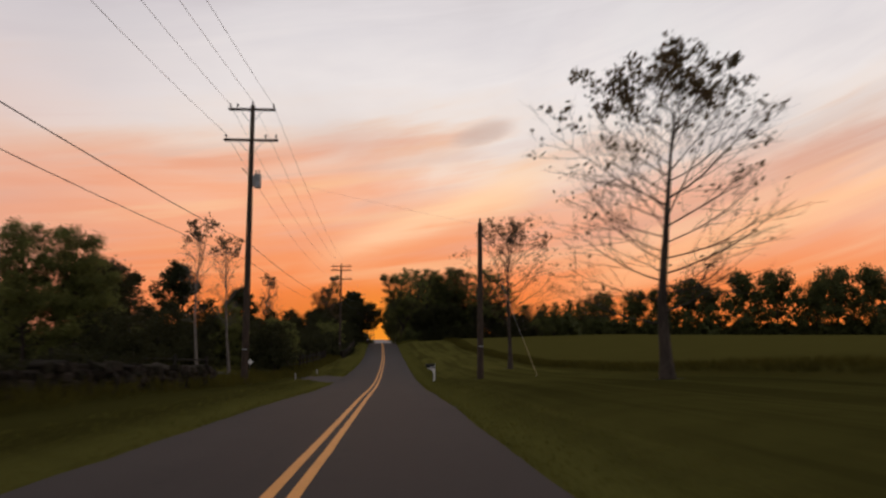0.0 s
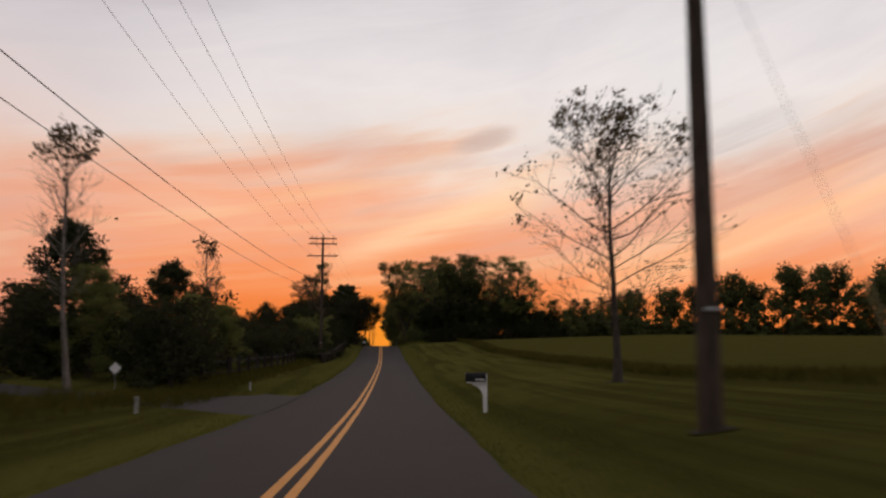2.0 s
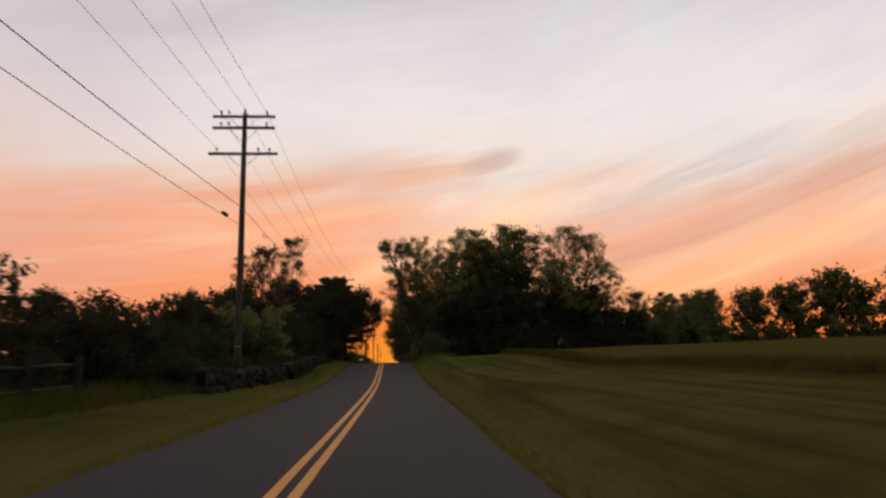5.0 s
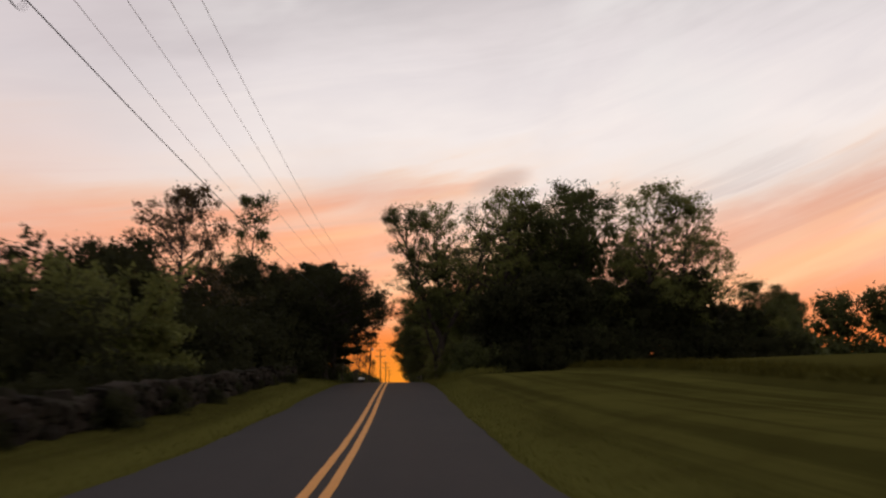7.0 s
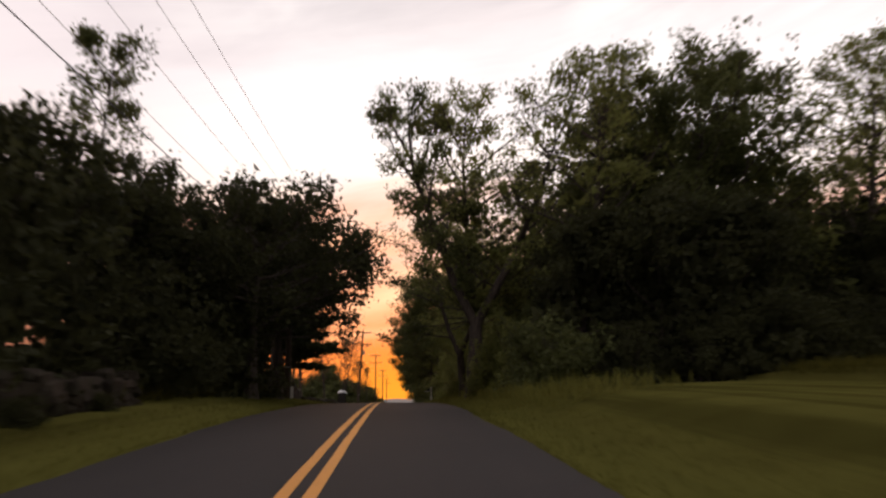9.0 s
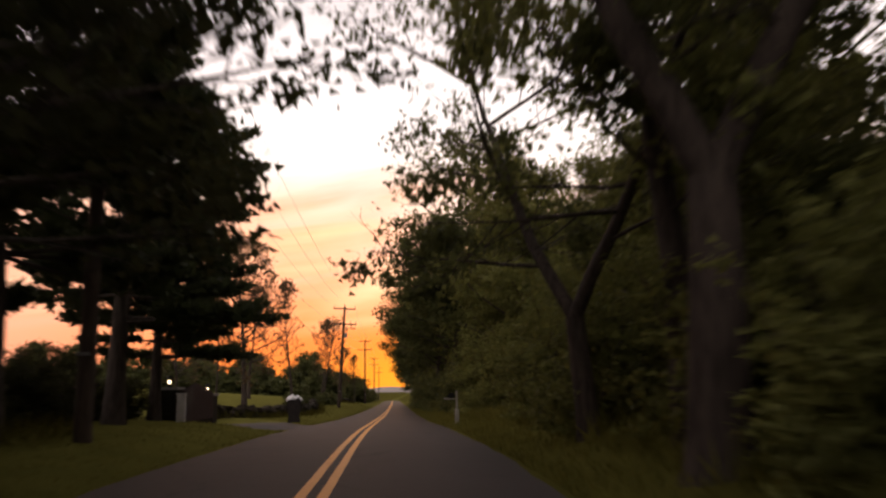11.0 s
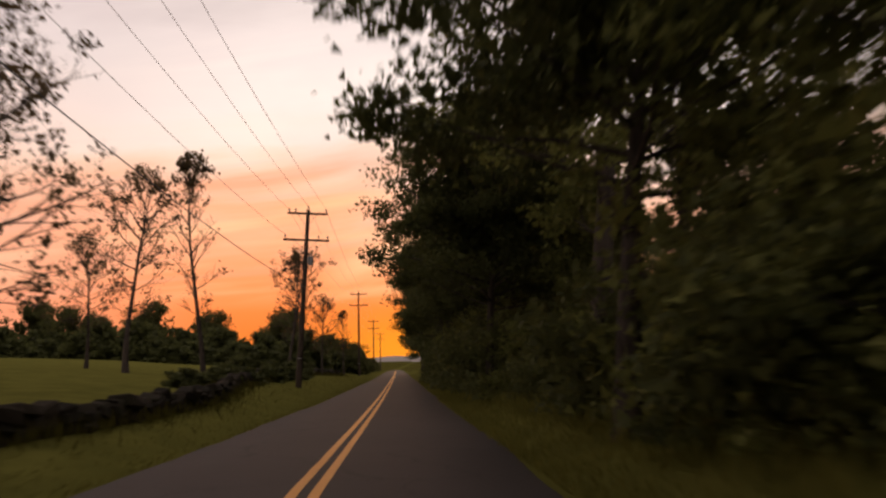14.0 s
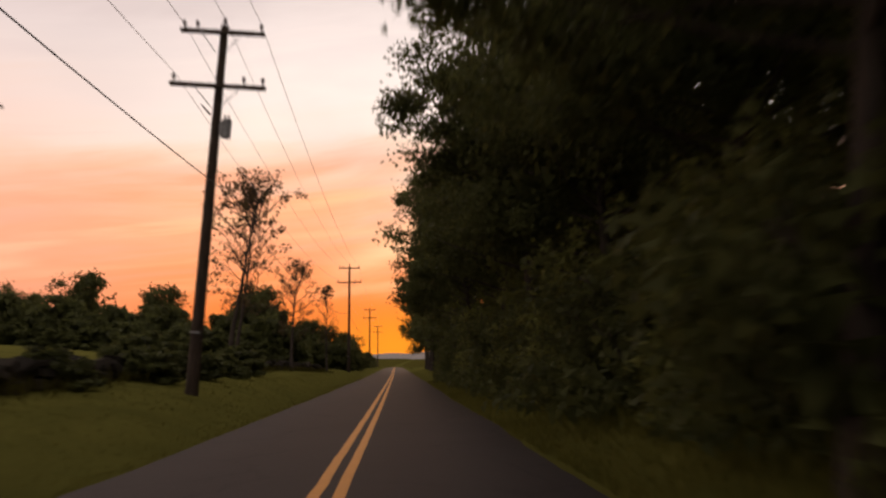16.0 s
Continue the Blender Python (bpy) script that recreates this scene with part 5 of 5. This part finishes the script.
# ---------------------------------------------------------------- mailboxes, bin, gate, fence
def near_mailbox(x, y):
    top = thing("mailbox", base(x, y, 0.14), "black metal mailbox on a white bracketed post", "mailbox")
    bm = bmesh.new()
    block(bm, -0.055, -0.055, -0.3, 0.055, 0.055, 1.22, 0.008)
    part("post", bm, WHITE, top, "white painted post")
    bm = bmesh.new()
    v = [bm.verts.new((xx, yy, zz)) for yy in (-0.045, 0.045) for xx, zz in ((-0.055, 0.62), (-0.055, 0.96), (-0.36, 0.96), (-0.33, 0.90), (-0.20, 0.84), (-0.10, 0.72))]
    bm.faces.new(v[:6])
    bm.faces.new(v[6:][::-1])
    for k in range(6):
        bm.faces.new((v[k], v[k + 6], v[(k + 1) % 6 + 6], v[(k + 1) % 6]))
    bmesh.ops.recalc_face_normals(bm, faces=bm.faces)
    part("bracket", bm, WHITE, top, "white curved bracket")
    bm = bmesh.new()
    block(bm, -0.52, -0.10, 0.96, 0.05, 0.10, 0.985, 0.004)
    part("shelf", bm, WHITE, top)
    # arched box along x, its door towards the road
    bm = bmesh.new()
    prof = [(-0.10, 0.0), (0.10, 0.0), (0.10, 0.155)] + [(0.10 * math.cos(a), 0.155 + 0.11 * math.sin(a)) for a in np.linspace(0.25, math.pi - 0.25, 9)] + [(-0.10, 0.155)]
    ends = [[bm.verts.new((xx, py, 0.985 + pz)) for py, pz in prof] for xx in (-0.54, 0.02)]
    bm.faces.new(ends[0][::-1])
    bm.faces.new(ends[1])
    for k in range(len(prof)):
        j = (k + 1) % len(prof)
        bm.faces.new((ends[0][k], ends[0][j], ends[1][j], ends[1][k]))
    bmesh.ops.recalc_face_normals(bm, faces=bm.faces)
    box = part("box", bm, BLACK, top)
    bm = bmesh.new()
    block(bm, -0.556, -0.095, 0.99, -0.541, 0.095, 1.235, 0.005)
    door = part("door", bm, BLACK, box)
    bm = bmesh.new()
    block(bm, -0.575, -0.02, 1.20, -0.556, 0.02, 1.23, 0.003)
    part("latch", bm, STEEL, door)
    bm = bmesh.new()
    for k in range(7):
        block(bm, -0.27 + 0.036 * k, -0.1035, 1.03, -0.25 + 0.036 * k, -0.1005, 1.085)
    part("lettering", bm, WHITE, box, "row of small white bars")
    return top


near_mailbox(3.76, 50.4)


def house_mailbox(x, y):
    top = thing("mailbox", base(x, y, 0), "dark mailbox on a weathered white post with a collar", "mailbox")
    bm = bmesh.new()
    block(bm, -0.035, -0.035, -0.3, 0.035, 0.035, 1.24, 0.008)
    part("post", bm, OLD_WHITE, top)
    bm = bmesh.new()
    block(bm, -0.075, -0.075, 0.0, 0.075, 0.075, 0.55, 0.01)
    block(bm, -0.09, -0.09, 0.55, 0.09, 0.09, 0.59, 0.012)
    part("sleeve", bm, OLD_WHITE, top)
    bm = bmesh.new()
    block(bm, -0.05, -0.05, 1.24, 0.05, 0.05, 1.265, 0.01)
    part("cap", bm, OLD_WHITE, top)
    bm = bmesh.new()
    block(bm, -0.46, -0.11, 0.95, -0.05, 0.11, 0.985, 0.004)
    part("shelf", bm, OLD_WHITE, top)
    bm = bmesh.new()
    block(bm, -0.34, -0.10, 0.985, -0.055, 0.10, 1.19, 0.06)
    box = part("box", bm, BLACK, top)
    bm = bmesh.new()
    block(bm, -0.49, -0.09, 0.99, -0.35, 0.09, 1.01, 0.004)
    part("door", bm, STEEL, box, "open hinged door")
    return top


house_mailbox(3.28, 184.3)


def rubbish_bin(x, y):
    top = thing("rubbish_bin", (x + float(road_x(y)), y, float(road_z(y)) + 0.13), "dark wheeled rubbish bin overfilled with white bags, at the roadside", "rubbish bin", turn=8)
    bm = bmesh.new()
    lo, hi = 0.215, 0.265
    ring = [[bm.verts.new((sx * w, sy * w * 1.08, z)) for sx, sy in ((-1, -1), (1, -1), (1, 1), (-1, 1))] for z, w in ((0.05, lo), (0.98, hi), (0.98, hi + 0.025), (1.03, hi + 0.025), (1.03, hi - 0.02), (0.75, hi - 0.05))]
    for a, b in zip(ring[:-1], ring[1:]):
        for k in range(4):
            bm.faces.new((a[k], a[(k + 1) % 4], b[(k + 1) % 4], b[k]))
    bm.faces.new(ring[0][::-1])
    bm.faces.new(ring[-1])
    bmesh.ops.recalc_face_normals(bm, faces=bm.faces)
    bmesh.ops.bevel(bm, geom=[e for e in bm.edges if abs(e.verts[0].co.z - e.verts[1].co.z) > 0.3], offset=0.03, segments=2, affect="EDGES")
    part("body", bm, BIN, top)
    bm = bmesh.new()
    block(bm, -0.31, -0.02, -0.02, 0.31, 0.64, 0.02, 0.012, Matrix.Translation((0, 0.33, 1.03)) @ pose(0, 0, 0, -78, 0, 0) @ Matrix.Diagonal((1, 0.9, 1, 1)))
    part("lid", bm, BIN, top, "dark lid hanging open at the back")
    for sx in (-0.24, 0.24):
        bm = bmesh.new()
        rod(bm, (sx - 0.03, 0.26, 0.11), (sx + 0.03, 0.26, 0.11), 0.11, 0.11, 16)
        part("wheel", bm, BLACK, top)
    bm = bmesh.new()
    rod(bm, (-0.26, 0.36, 0.99), (0.26, 0.36, 0.99), 0.018)
    part("handle", bm, BIN, top)
    return top


rubbish_bin(-3.45, 190.2)
for dx, dy, r, mat, label in ((-0.10, -0.03, 0.23, BAG, "stuffed white rubbish bag on the bin"), (0.14, 0.08, 0.20, BAG, "stuffed white rubbish bag on the bin"), (0.20, -0.10, 0.13, BLACK, "knotted black rubbish bag on the bin")):
    bm = bmesh.new()
    bmesh.ops.create_icosphere(bm, subdivisions=3, radius=r)
    for v in bm.verts:
        n1 = noise.noise(v.co * 9 + Vector((dx * 30, 0, 0)))
        v.co *= 1 + 0.22 * n1
        v.co.z *= 0.72
        if v.co.z > 0.10 * r * 5 and (v.co.xy).length < 0.3 * r:
            v.co.z += 0.05
    bag = part("rubbish_bag", bm, mat)
    bag.location = (-3.45 + float(road_x(190.2)) + dx, 190.2 + dy, float(road_z(190.2)) + 1.01 + r * 0.72)
    tagged(bag, label, "rubbish bag", "rubbish bags")


def gate_pillar(x, y, lit=True):
    top = thing("gate_pillar", base(x, y, 0), "square stone gate pillar with a lit lamp on its cap", "gate pillar", "gate pillars")
    bm = bmesh.new()
    block(bm, -0.36, -0.36, -0.2, 0.36, 0.36, 1.22, 0.03)
    for v in bm.verts:
        v.co += Vector((noise.noise(v.co * 4), noise.noise(v.co * 4 + Vector((9, 0, 0))), 0)) * 0.02
    part("shaft", bm, STONE, top)
    bm = bmesh.new()
    block(bm, -0.43, -0.43, 1.22, 0.43, 0.43, 1.31, 0.02)
    part("cap", bm, CONCRETE, top)
    bm = bmesh.new()
    rod(bm, (0, 0, 1.31), (0, 0, 1.40), 0.09, 0.07, 10)
    for a in range(4):
        px, py = 0.08 * math.cos(a * 1.571 + 0.785), 0.08 * math.sin(a * 1.571 + 0.785)
        rod(bm, (px, py, 1.38), (px * 1.25, py * 1.25, 1.62), 0.008, sides=5)
    rod(bm, (0, 0, 1.62), (0, 0, 1.74), 0.15, 0.02, 4)
    lantern = part("lantern", bm, BLACK, top)
    bm = bmesh.new()
    bmesh.ops.create_icosphere(bm, subdivisions=2, radius=0.06, matrix=Matrix.Translation((0, 0, 1.5)))
    part("bulb", bm, BULB, lantern, "lit warm bulb")
    return top


gate_pillar(-7.1, 189.5)
gate_pillar(-6.95, 183.2)

# closed board gate with a peaked top between the pillars
gate = thing("driveway_gate", base(-6.95, 183.55), "closed dark red-brown board gate with a peaked top", "gate")
span, n = 5.5, 30
bm = bmesh.new()
block(bm, -0.03, 0.0, 0.30, 0.02, span, 0.42, 0.01)
part("rail", bm, RED_WOOD, gate)
bm = bmesh.new()
block(bm, -0.03, 0.0, 0.92, 0.02, span, 1.04, 0.01)
part("rail", bm, RED_WOOD, gate)
for k in range(n):
    y0, y1 = span * k / n + 0.006, span * (k + 1) / n - 0.006
    bm = bmesh.new()
    block(bm, 0.022, y0, 0.10, 0.052, y1, 1.16 + 0.42 * (1 - abs(2 * (k + 0.5) / n - 1)), 0.006)
    part("board", bm, RED_WOOD, gate)
marker = thing("driveway_marker", base(-6.4, 182.8), "short white wooden post at the driveway mouth", "marker post")
bm = bmesh.new()
block(bm, -0.14, -0.06, -0.1, 0.14, 0.06, 1.05, 0.02)
part("post", bm, WHITE, marker)
bm = bmesh.new()
block(bm, -0.17, -0.09, 1.05, 0.17, 0.09, 1.10, 0.015)
part("cap", bm, WHITE, marker)

for x, y, tall, label in ((-4.85, 47.2, 0.45, "short white reflector post at the side entrance"), (-5.0, 62.5, 0.40, "short white reflector post on the verge")):
    mk = thing("marker_post", base(x, y), label, "marker post", "marker posts")
    bm = bmesh.new()
    block(bm, -0.04, -0.02, -0.2, 0.04, 0.02, tall, 0.01)
    part("post", bm, OLD_WHITE, mk)
    bm = bmesh.new()
    block(bm, -0.028, -0.028, tall - 0.16, 0.028, -0.021, tall - 0.06, 0.003)
    part("reflector", bm, STEEL, mk)
sign = thing("small_sign", base(-9.9, 60.0), "small pale diamond sign on a thin stake by the fence", "sign")
bm = bmesh.new()
rod(bm, (0, 0.03, -0.2), (0, 0.03, 0.9), 0.015)
part("stake", bm, STEEL, sign)
bm = bmesh.new()
block(bm, -0.17, -0.01, -0.17, 0.17, 0.01, 0.17, 0.004, Matrix.Translation((0, 0, 0.95)) @ pose(0, 0, 0, 0, 45, 0))
part("panel", bm, WHITE, sign)

# post and rail fence on the left: from the first lawn to past the side entrance
rng = np.random.default_rng(5)


def fence(points):
    for (x0, y0), (x1, y1) in zip(points[:-1], points[1:]):
        span = math.hypot(x1 - x0, y1 - y0)
        count = max(1, round(span / 2.4))
        run = thing("rail_fence", base(x0, y0, 0), "dark weathered post and rail fence in rough grass", "fence", "rail fences")
        o = Vector(base(x0, y0, 0))
        feet = [Vector(base(x0 + (x1 - x0) * k / count, y0 + (y1 - y0) * k / count, 0)) - o for k in range(count + 1)]
        for p in feet:
            bm = bmesh.new()
            h = 1.15 + rng.uniform(-0.05, 0.06)
            block(bm, -0.075, -0.075, -0.3, 0.075, 0.075, h, 0.015, Matrix.Translation(p) @ pose(0, 0, 0, rng.normal() * 1.5, rng.normal() * 1.5, rng.uniform(0, 40)))
            part("post", bm, DARK_WOOD, run)
        for p, q in zip(feet[:-1], feet[1:]):
            for h in (0.40, 0.92):
                bm = bmesh.new()
                rod(bm, p + Vector((-0.06, 0, h + rng.normal() * 0.02)), q + Vector((-0.06, 0, h + rng.normal() * 0.02)), 0.04, 0.036, 6)
                part("rail", bm, DARK_WOOD, run)


fence([(-13.5, 33.5), (-9.2, 43.0)])
fence([(-8.4, 62.5), (-7.0, 67.5), (-6.6, 84.0), (-6.8, 92.0)])
fence([(-8.0, 170.0), (-7.8, 181.0)])


# ---------------------------------------------------------------- grass and weeds
def tufts(name, label, mat, count, sampler, tall, width, seed):
    rng = np.random.default_rng(seed)
    x, y = sampler(rng, count)
    p = np.stack([x + road_x(y), y, land_z(x, y) - 0.02], -1)
    up = np.tile(np.array([[0.0, 0.0, 1.0]]), (count, 1))
    ob = sheet(name, *blades(rng, p, tall, width, up, 0.38, 0.12), mat)
    return tagged(ob, label, "grass", kind="stuff")


def verge(side, y0, y1, a, b):
    def pick(rng, n):
        y = y0 + (y1 - y0) * rng.uniform(0, 1, n)
        x = HALF + 0.02 + a + (b - a) * rng.uniform(0, 1, n) ** 1.6
        if side < 0:
            for a0, b0 in ((50.5, 62.5), (182.6, 191.4)):
                y = np.where((y > a0) & (y < b0), y + (b0 - a0), y)
        return side * x, y

    return pick


tufts("grass", "fringe of short olive grass along the asphalt edge", GRASS, 26000, verge(1, 0, 150, 0.0, 1.6), 0.08, 0.02, 71)
tufts("grass", "fringe of short olive grass along the asphalt edge", GRASS, 18000, verge(-1, 0, 165, 0.0, 1.8), 0.09, 0.02, 72)
tufts("grass", "uncut olive grass on the bank below the wall", GRASS_RANK, 13000, verge(-1, 165, 290, 0.0, 3.0), 0.09, 0.024, 78)
tufts("grass", "rough uncut grass at the foot of the woods", GRASS_RANK, 26000, verge(1, 148, 270, 0.05, 2.8), 0.20, 0.028, 73)
tufts("weeds", "tall dry weeds under the trees", GRASS_RANK, 11000, verge(1, 145, 290, 1.3, 4.2), 0.50, 0.035, 74)
tufts("weeds", "rank growth over the long stone wall", WEEDS, 9000, lambda r, n: ((lambda y: (np.interp(y, [191, 196, 206, 216, 226, 240, 262, 282], [-7.6, -5.9, -5.3, -5.3, -6.6, -7.7, -7.8, -6.2]) + r.normal(size=n) * 0.5, y))(r.uniform(191, 282, n))), 0.42, 0.03, 77)
tufts("hay", "uncut edge of the hay field", WEEDS, 20000, lambda r, n: (FIELD_X + 0.1 + 2.2 * r.uniform(0, 1, n) ** 2, r.uniform(5, 152, n)), 0.34, 0.03, 75)
tufts("weeds", "rough growth along the stone wall and fence", WEEDS, 16000, lambda r, n: (-5.3 - 2.6 * r.uniform(0, 1, n), r.uniform(8, 172, n)), 0.5, 0.032, 76)
for x, y, r in ((9.82, 24.4, 0.5), (10.05, 58.9, 0.55), (5.45, 38.95, 0.34), (-6.05, 37.3, 0.5)):
    bm = bmesh.new()
    bmesh.ops.create_circle(bm, cap_ends=True, segments=26, radius=r)
    bmesh.ops.subdivide_edges(bm, edges=bm.edges, cuts=1)
    for v in bm.verts:
        v.co *= 1 + 0.2 * noise.noise(v.co * 3 + Vector((x, y, 0)))
        v.co = Vector((v.co.x + x + float(road_x(y)), v.co.y + y, float(land_z(v.co.x + x, v.co.y + y)) + 0.012 + 0.05 * max(0, 1 - v.co.length / r)))
    tagged(part("earth_patch", bm, EARTH), "ring of bare earth round a foot in the lawn", "bare earth", "earth patches", "structure")


# ---------------------------------------------------------------- dry stone walls
rng = np.random.default_rng(9)
stones = []
for k in range(8):
    bm = bmesh.new()
    bmesh.ops.create_cube(bm, size=1)
    bmesh.ops.bevel(bm, geom=list(bm.edges), offset=0.13, segments=1, affect="EDGES")
    for v in bm.verts:
        v.co += Vector(noise.noise_vector(v.co * 1.7 + Vector((k * 7.1, 0, 0)))) * 0.16
    me = bpy.data.meshes.new("stone")
    bm.to_mesh(me)
    bm.free()
    me.materials.append(STONE)
    stones.append(me)


def stone_wall(points, tall, step, label, limit=300):
    """Courses of field stones along a line in plan; a joined heap fills the middle."""
    top = thing("stone_wall", (0, 0, 0), label, "stone wall", "stone walls")
    pts = [np.array(p, float) for p in points]
    seg = [np.linalg.norm(b - a) for a, b in zip(pts[:-1], pts[1:])]
    total = sum(seg)
    cum = np.r_[0, np.cumsum(seg)]
    courses = max(2, round(tall / 0.19))
    made, core_v, core_f = 0, [], []
    grid = []
    for s in np.arange(0, total, 0.5):
        x, y = (np.interp(s, cum, [p[k] for p in pts]) for k in (0, 1))
        grid.append(base(x, y, 0))
    for k, (x, y, z) in enumerate(grid):
        for dx, h in ((-0.2, -0.1), (-0.16, tall * 0.82), (0.16, tall * 0.82), (0.2, -0.1)):
            core_v.append((x + dx, y, z + h + (rng.normal() * 0.04 if h > 0 else 0)))
        if k:
            for j in range(3):
                a = 4 * (k - 1) + j
                core_f.append((a, a + 1, a + 5, a + 4))
    sheet("core", core_v, core_f, STONE, top)
    joined_v, joined_f = [], []
    for c in range(courses):
        s = rng.uniform(0, 0.3)
        while s < total:
            ln = step * rng.uniform(0.6, 1.5)
            x, y = (np.interp(s + ln / 2, cum, [p[k] for p in pts]) for k in (0, 1))
            x2, y2 = (np.interp(min(total, s + ln / 2 + 0.2), cum, [p[k] for p in pts]) for k in (0, 1))
            x2 += float(road_x(y2)) - float(road_x(y))
            z = float(land_z(x, y)) + (c + 0.45) * 0.19 + rng.normal() * 0.02
            turn = math.atan2(y2 - y, x2 - x) + rng.normal() * 0.1
            m = Matrix.LocRotScale((x + float(road_x(y)) + rng.normal() * 0.03, y, z), Euler((rng.normal() * 0.14, rng.normal() * 0.16, turn)), (ln * 1.02, 0.56 - 0.035 * c + rng.normal() * 0.10, 0.22 * rng.uniform(0.75, 1.4)))
            if c == courses - 1 and rng.uniform() < 0.45:
                s += ln * 0.8
                continue
            if made < limit:
                ob = new("stone", stones[int(rng.integers(0, 8))])
                ob.parent = top
                ob.matrix_world = m
                made += 1
            else:
                me = stones[int(rng.integers(0, 8))]
                n0 = len(joined_v)
                joined_v.extend(tuple(m @ v.co) for v in me.vertices)
                joined_f.extend(tuple(n0 + i for i in p.vertices) for p in me.polygons)
            s += ln
    if joined_v:
        me = bpy.data.meshes.new("stones")
        me.from_pydata(joined_v, [], joined_f)
        me.materials.append(STONE)
        ob = new("stones", me)
        ob.parent = top
        ob["kind"] = "stuff"
    return top


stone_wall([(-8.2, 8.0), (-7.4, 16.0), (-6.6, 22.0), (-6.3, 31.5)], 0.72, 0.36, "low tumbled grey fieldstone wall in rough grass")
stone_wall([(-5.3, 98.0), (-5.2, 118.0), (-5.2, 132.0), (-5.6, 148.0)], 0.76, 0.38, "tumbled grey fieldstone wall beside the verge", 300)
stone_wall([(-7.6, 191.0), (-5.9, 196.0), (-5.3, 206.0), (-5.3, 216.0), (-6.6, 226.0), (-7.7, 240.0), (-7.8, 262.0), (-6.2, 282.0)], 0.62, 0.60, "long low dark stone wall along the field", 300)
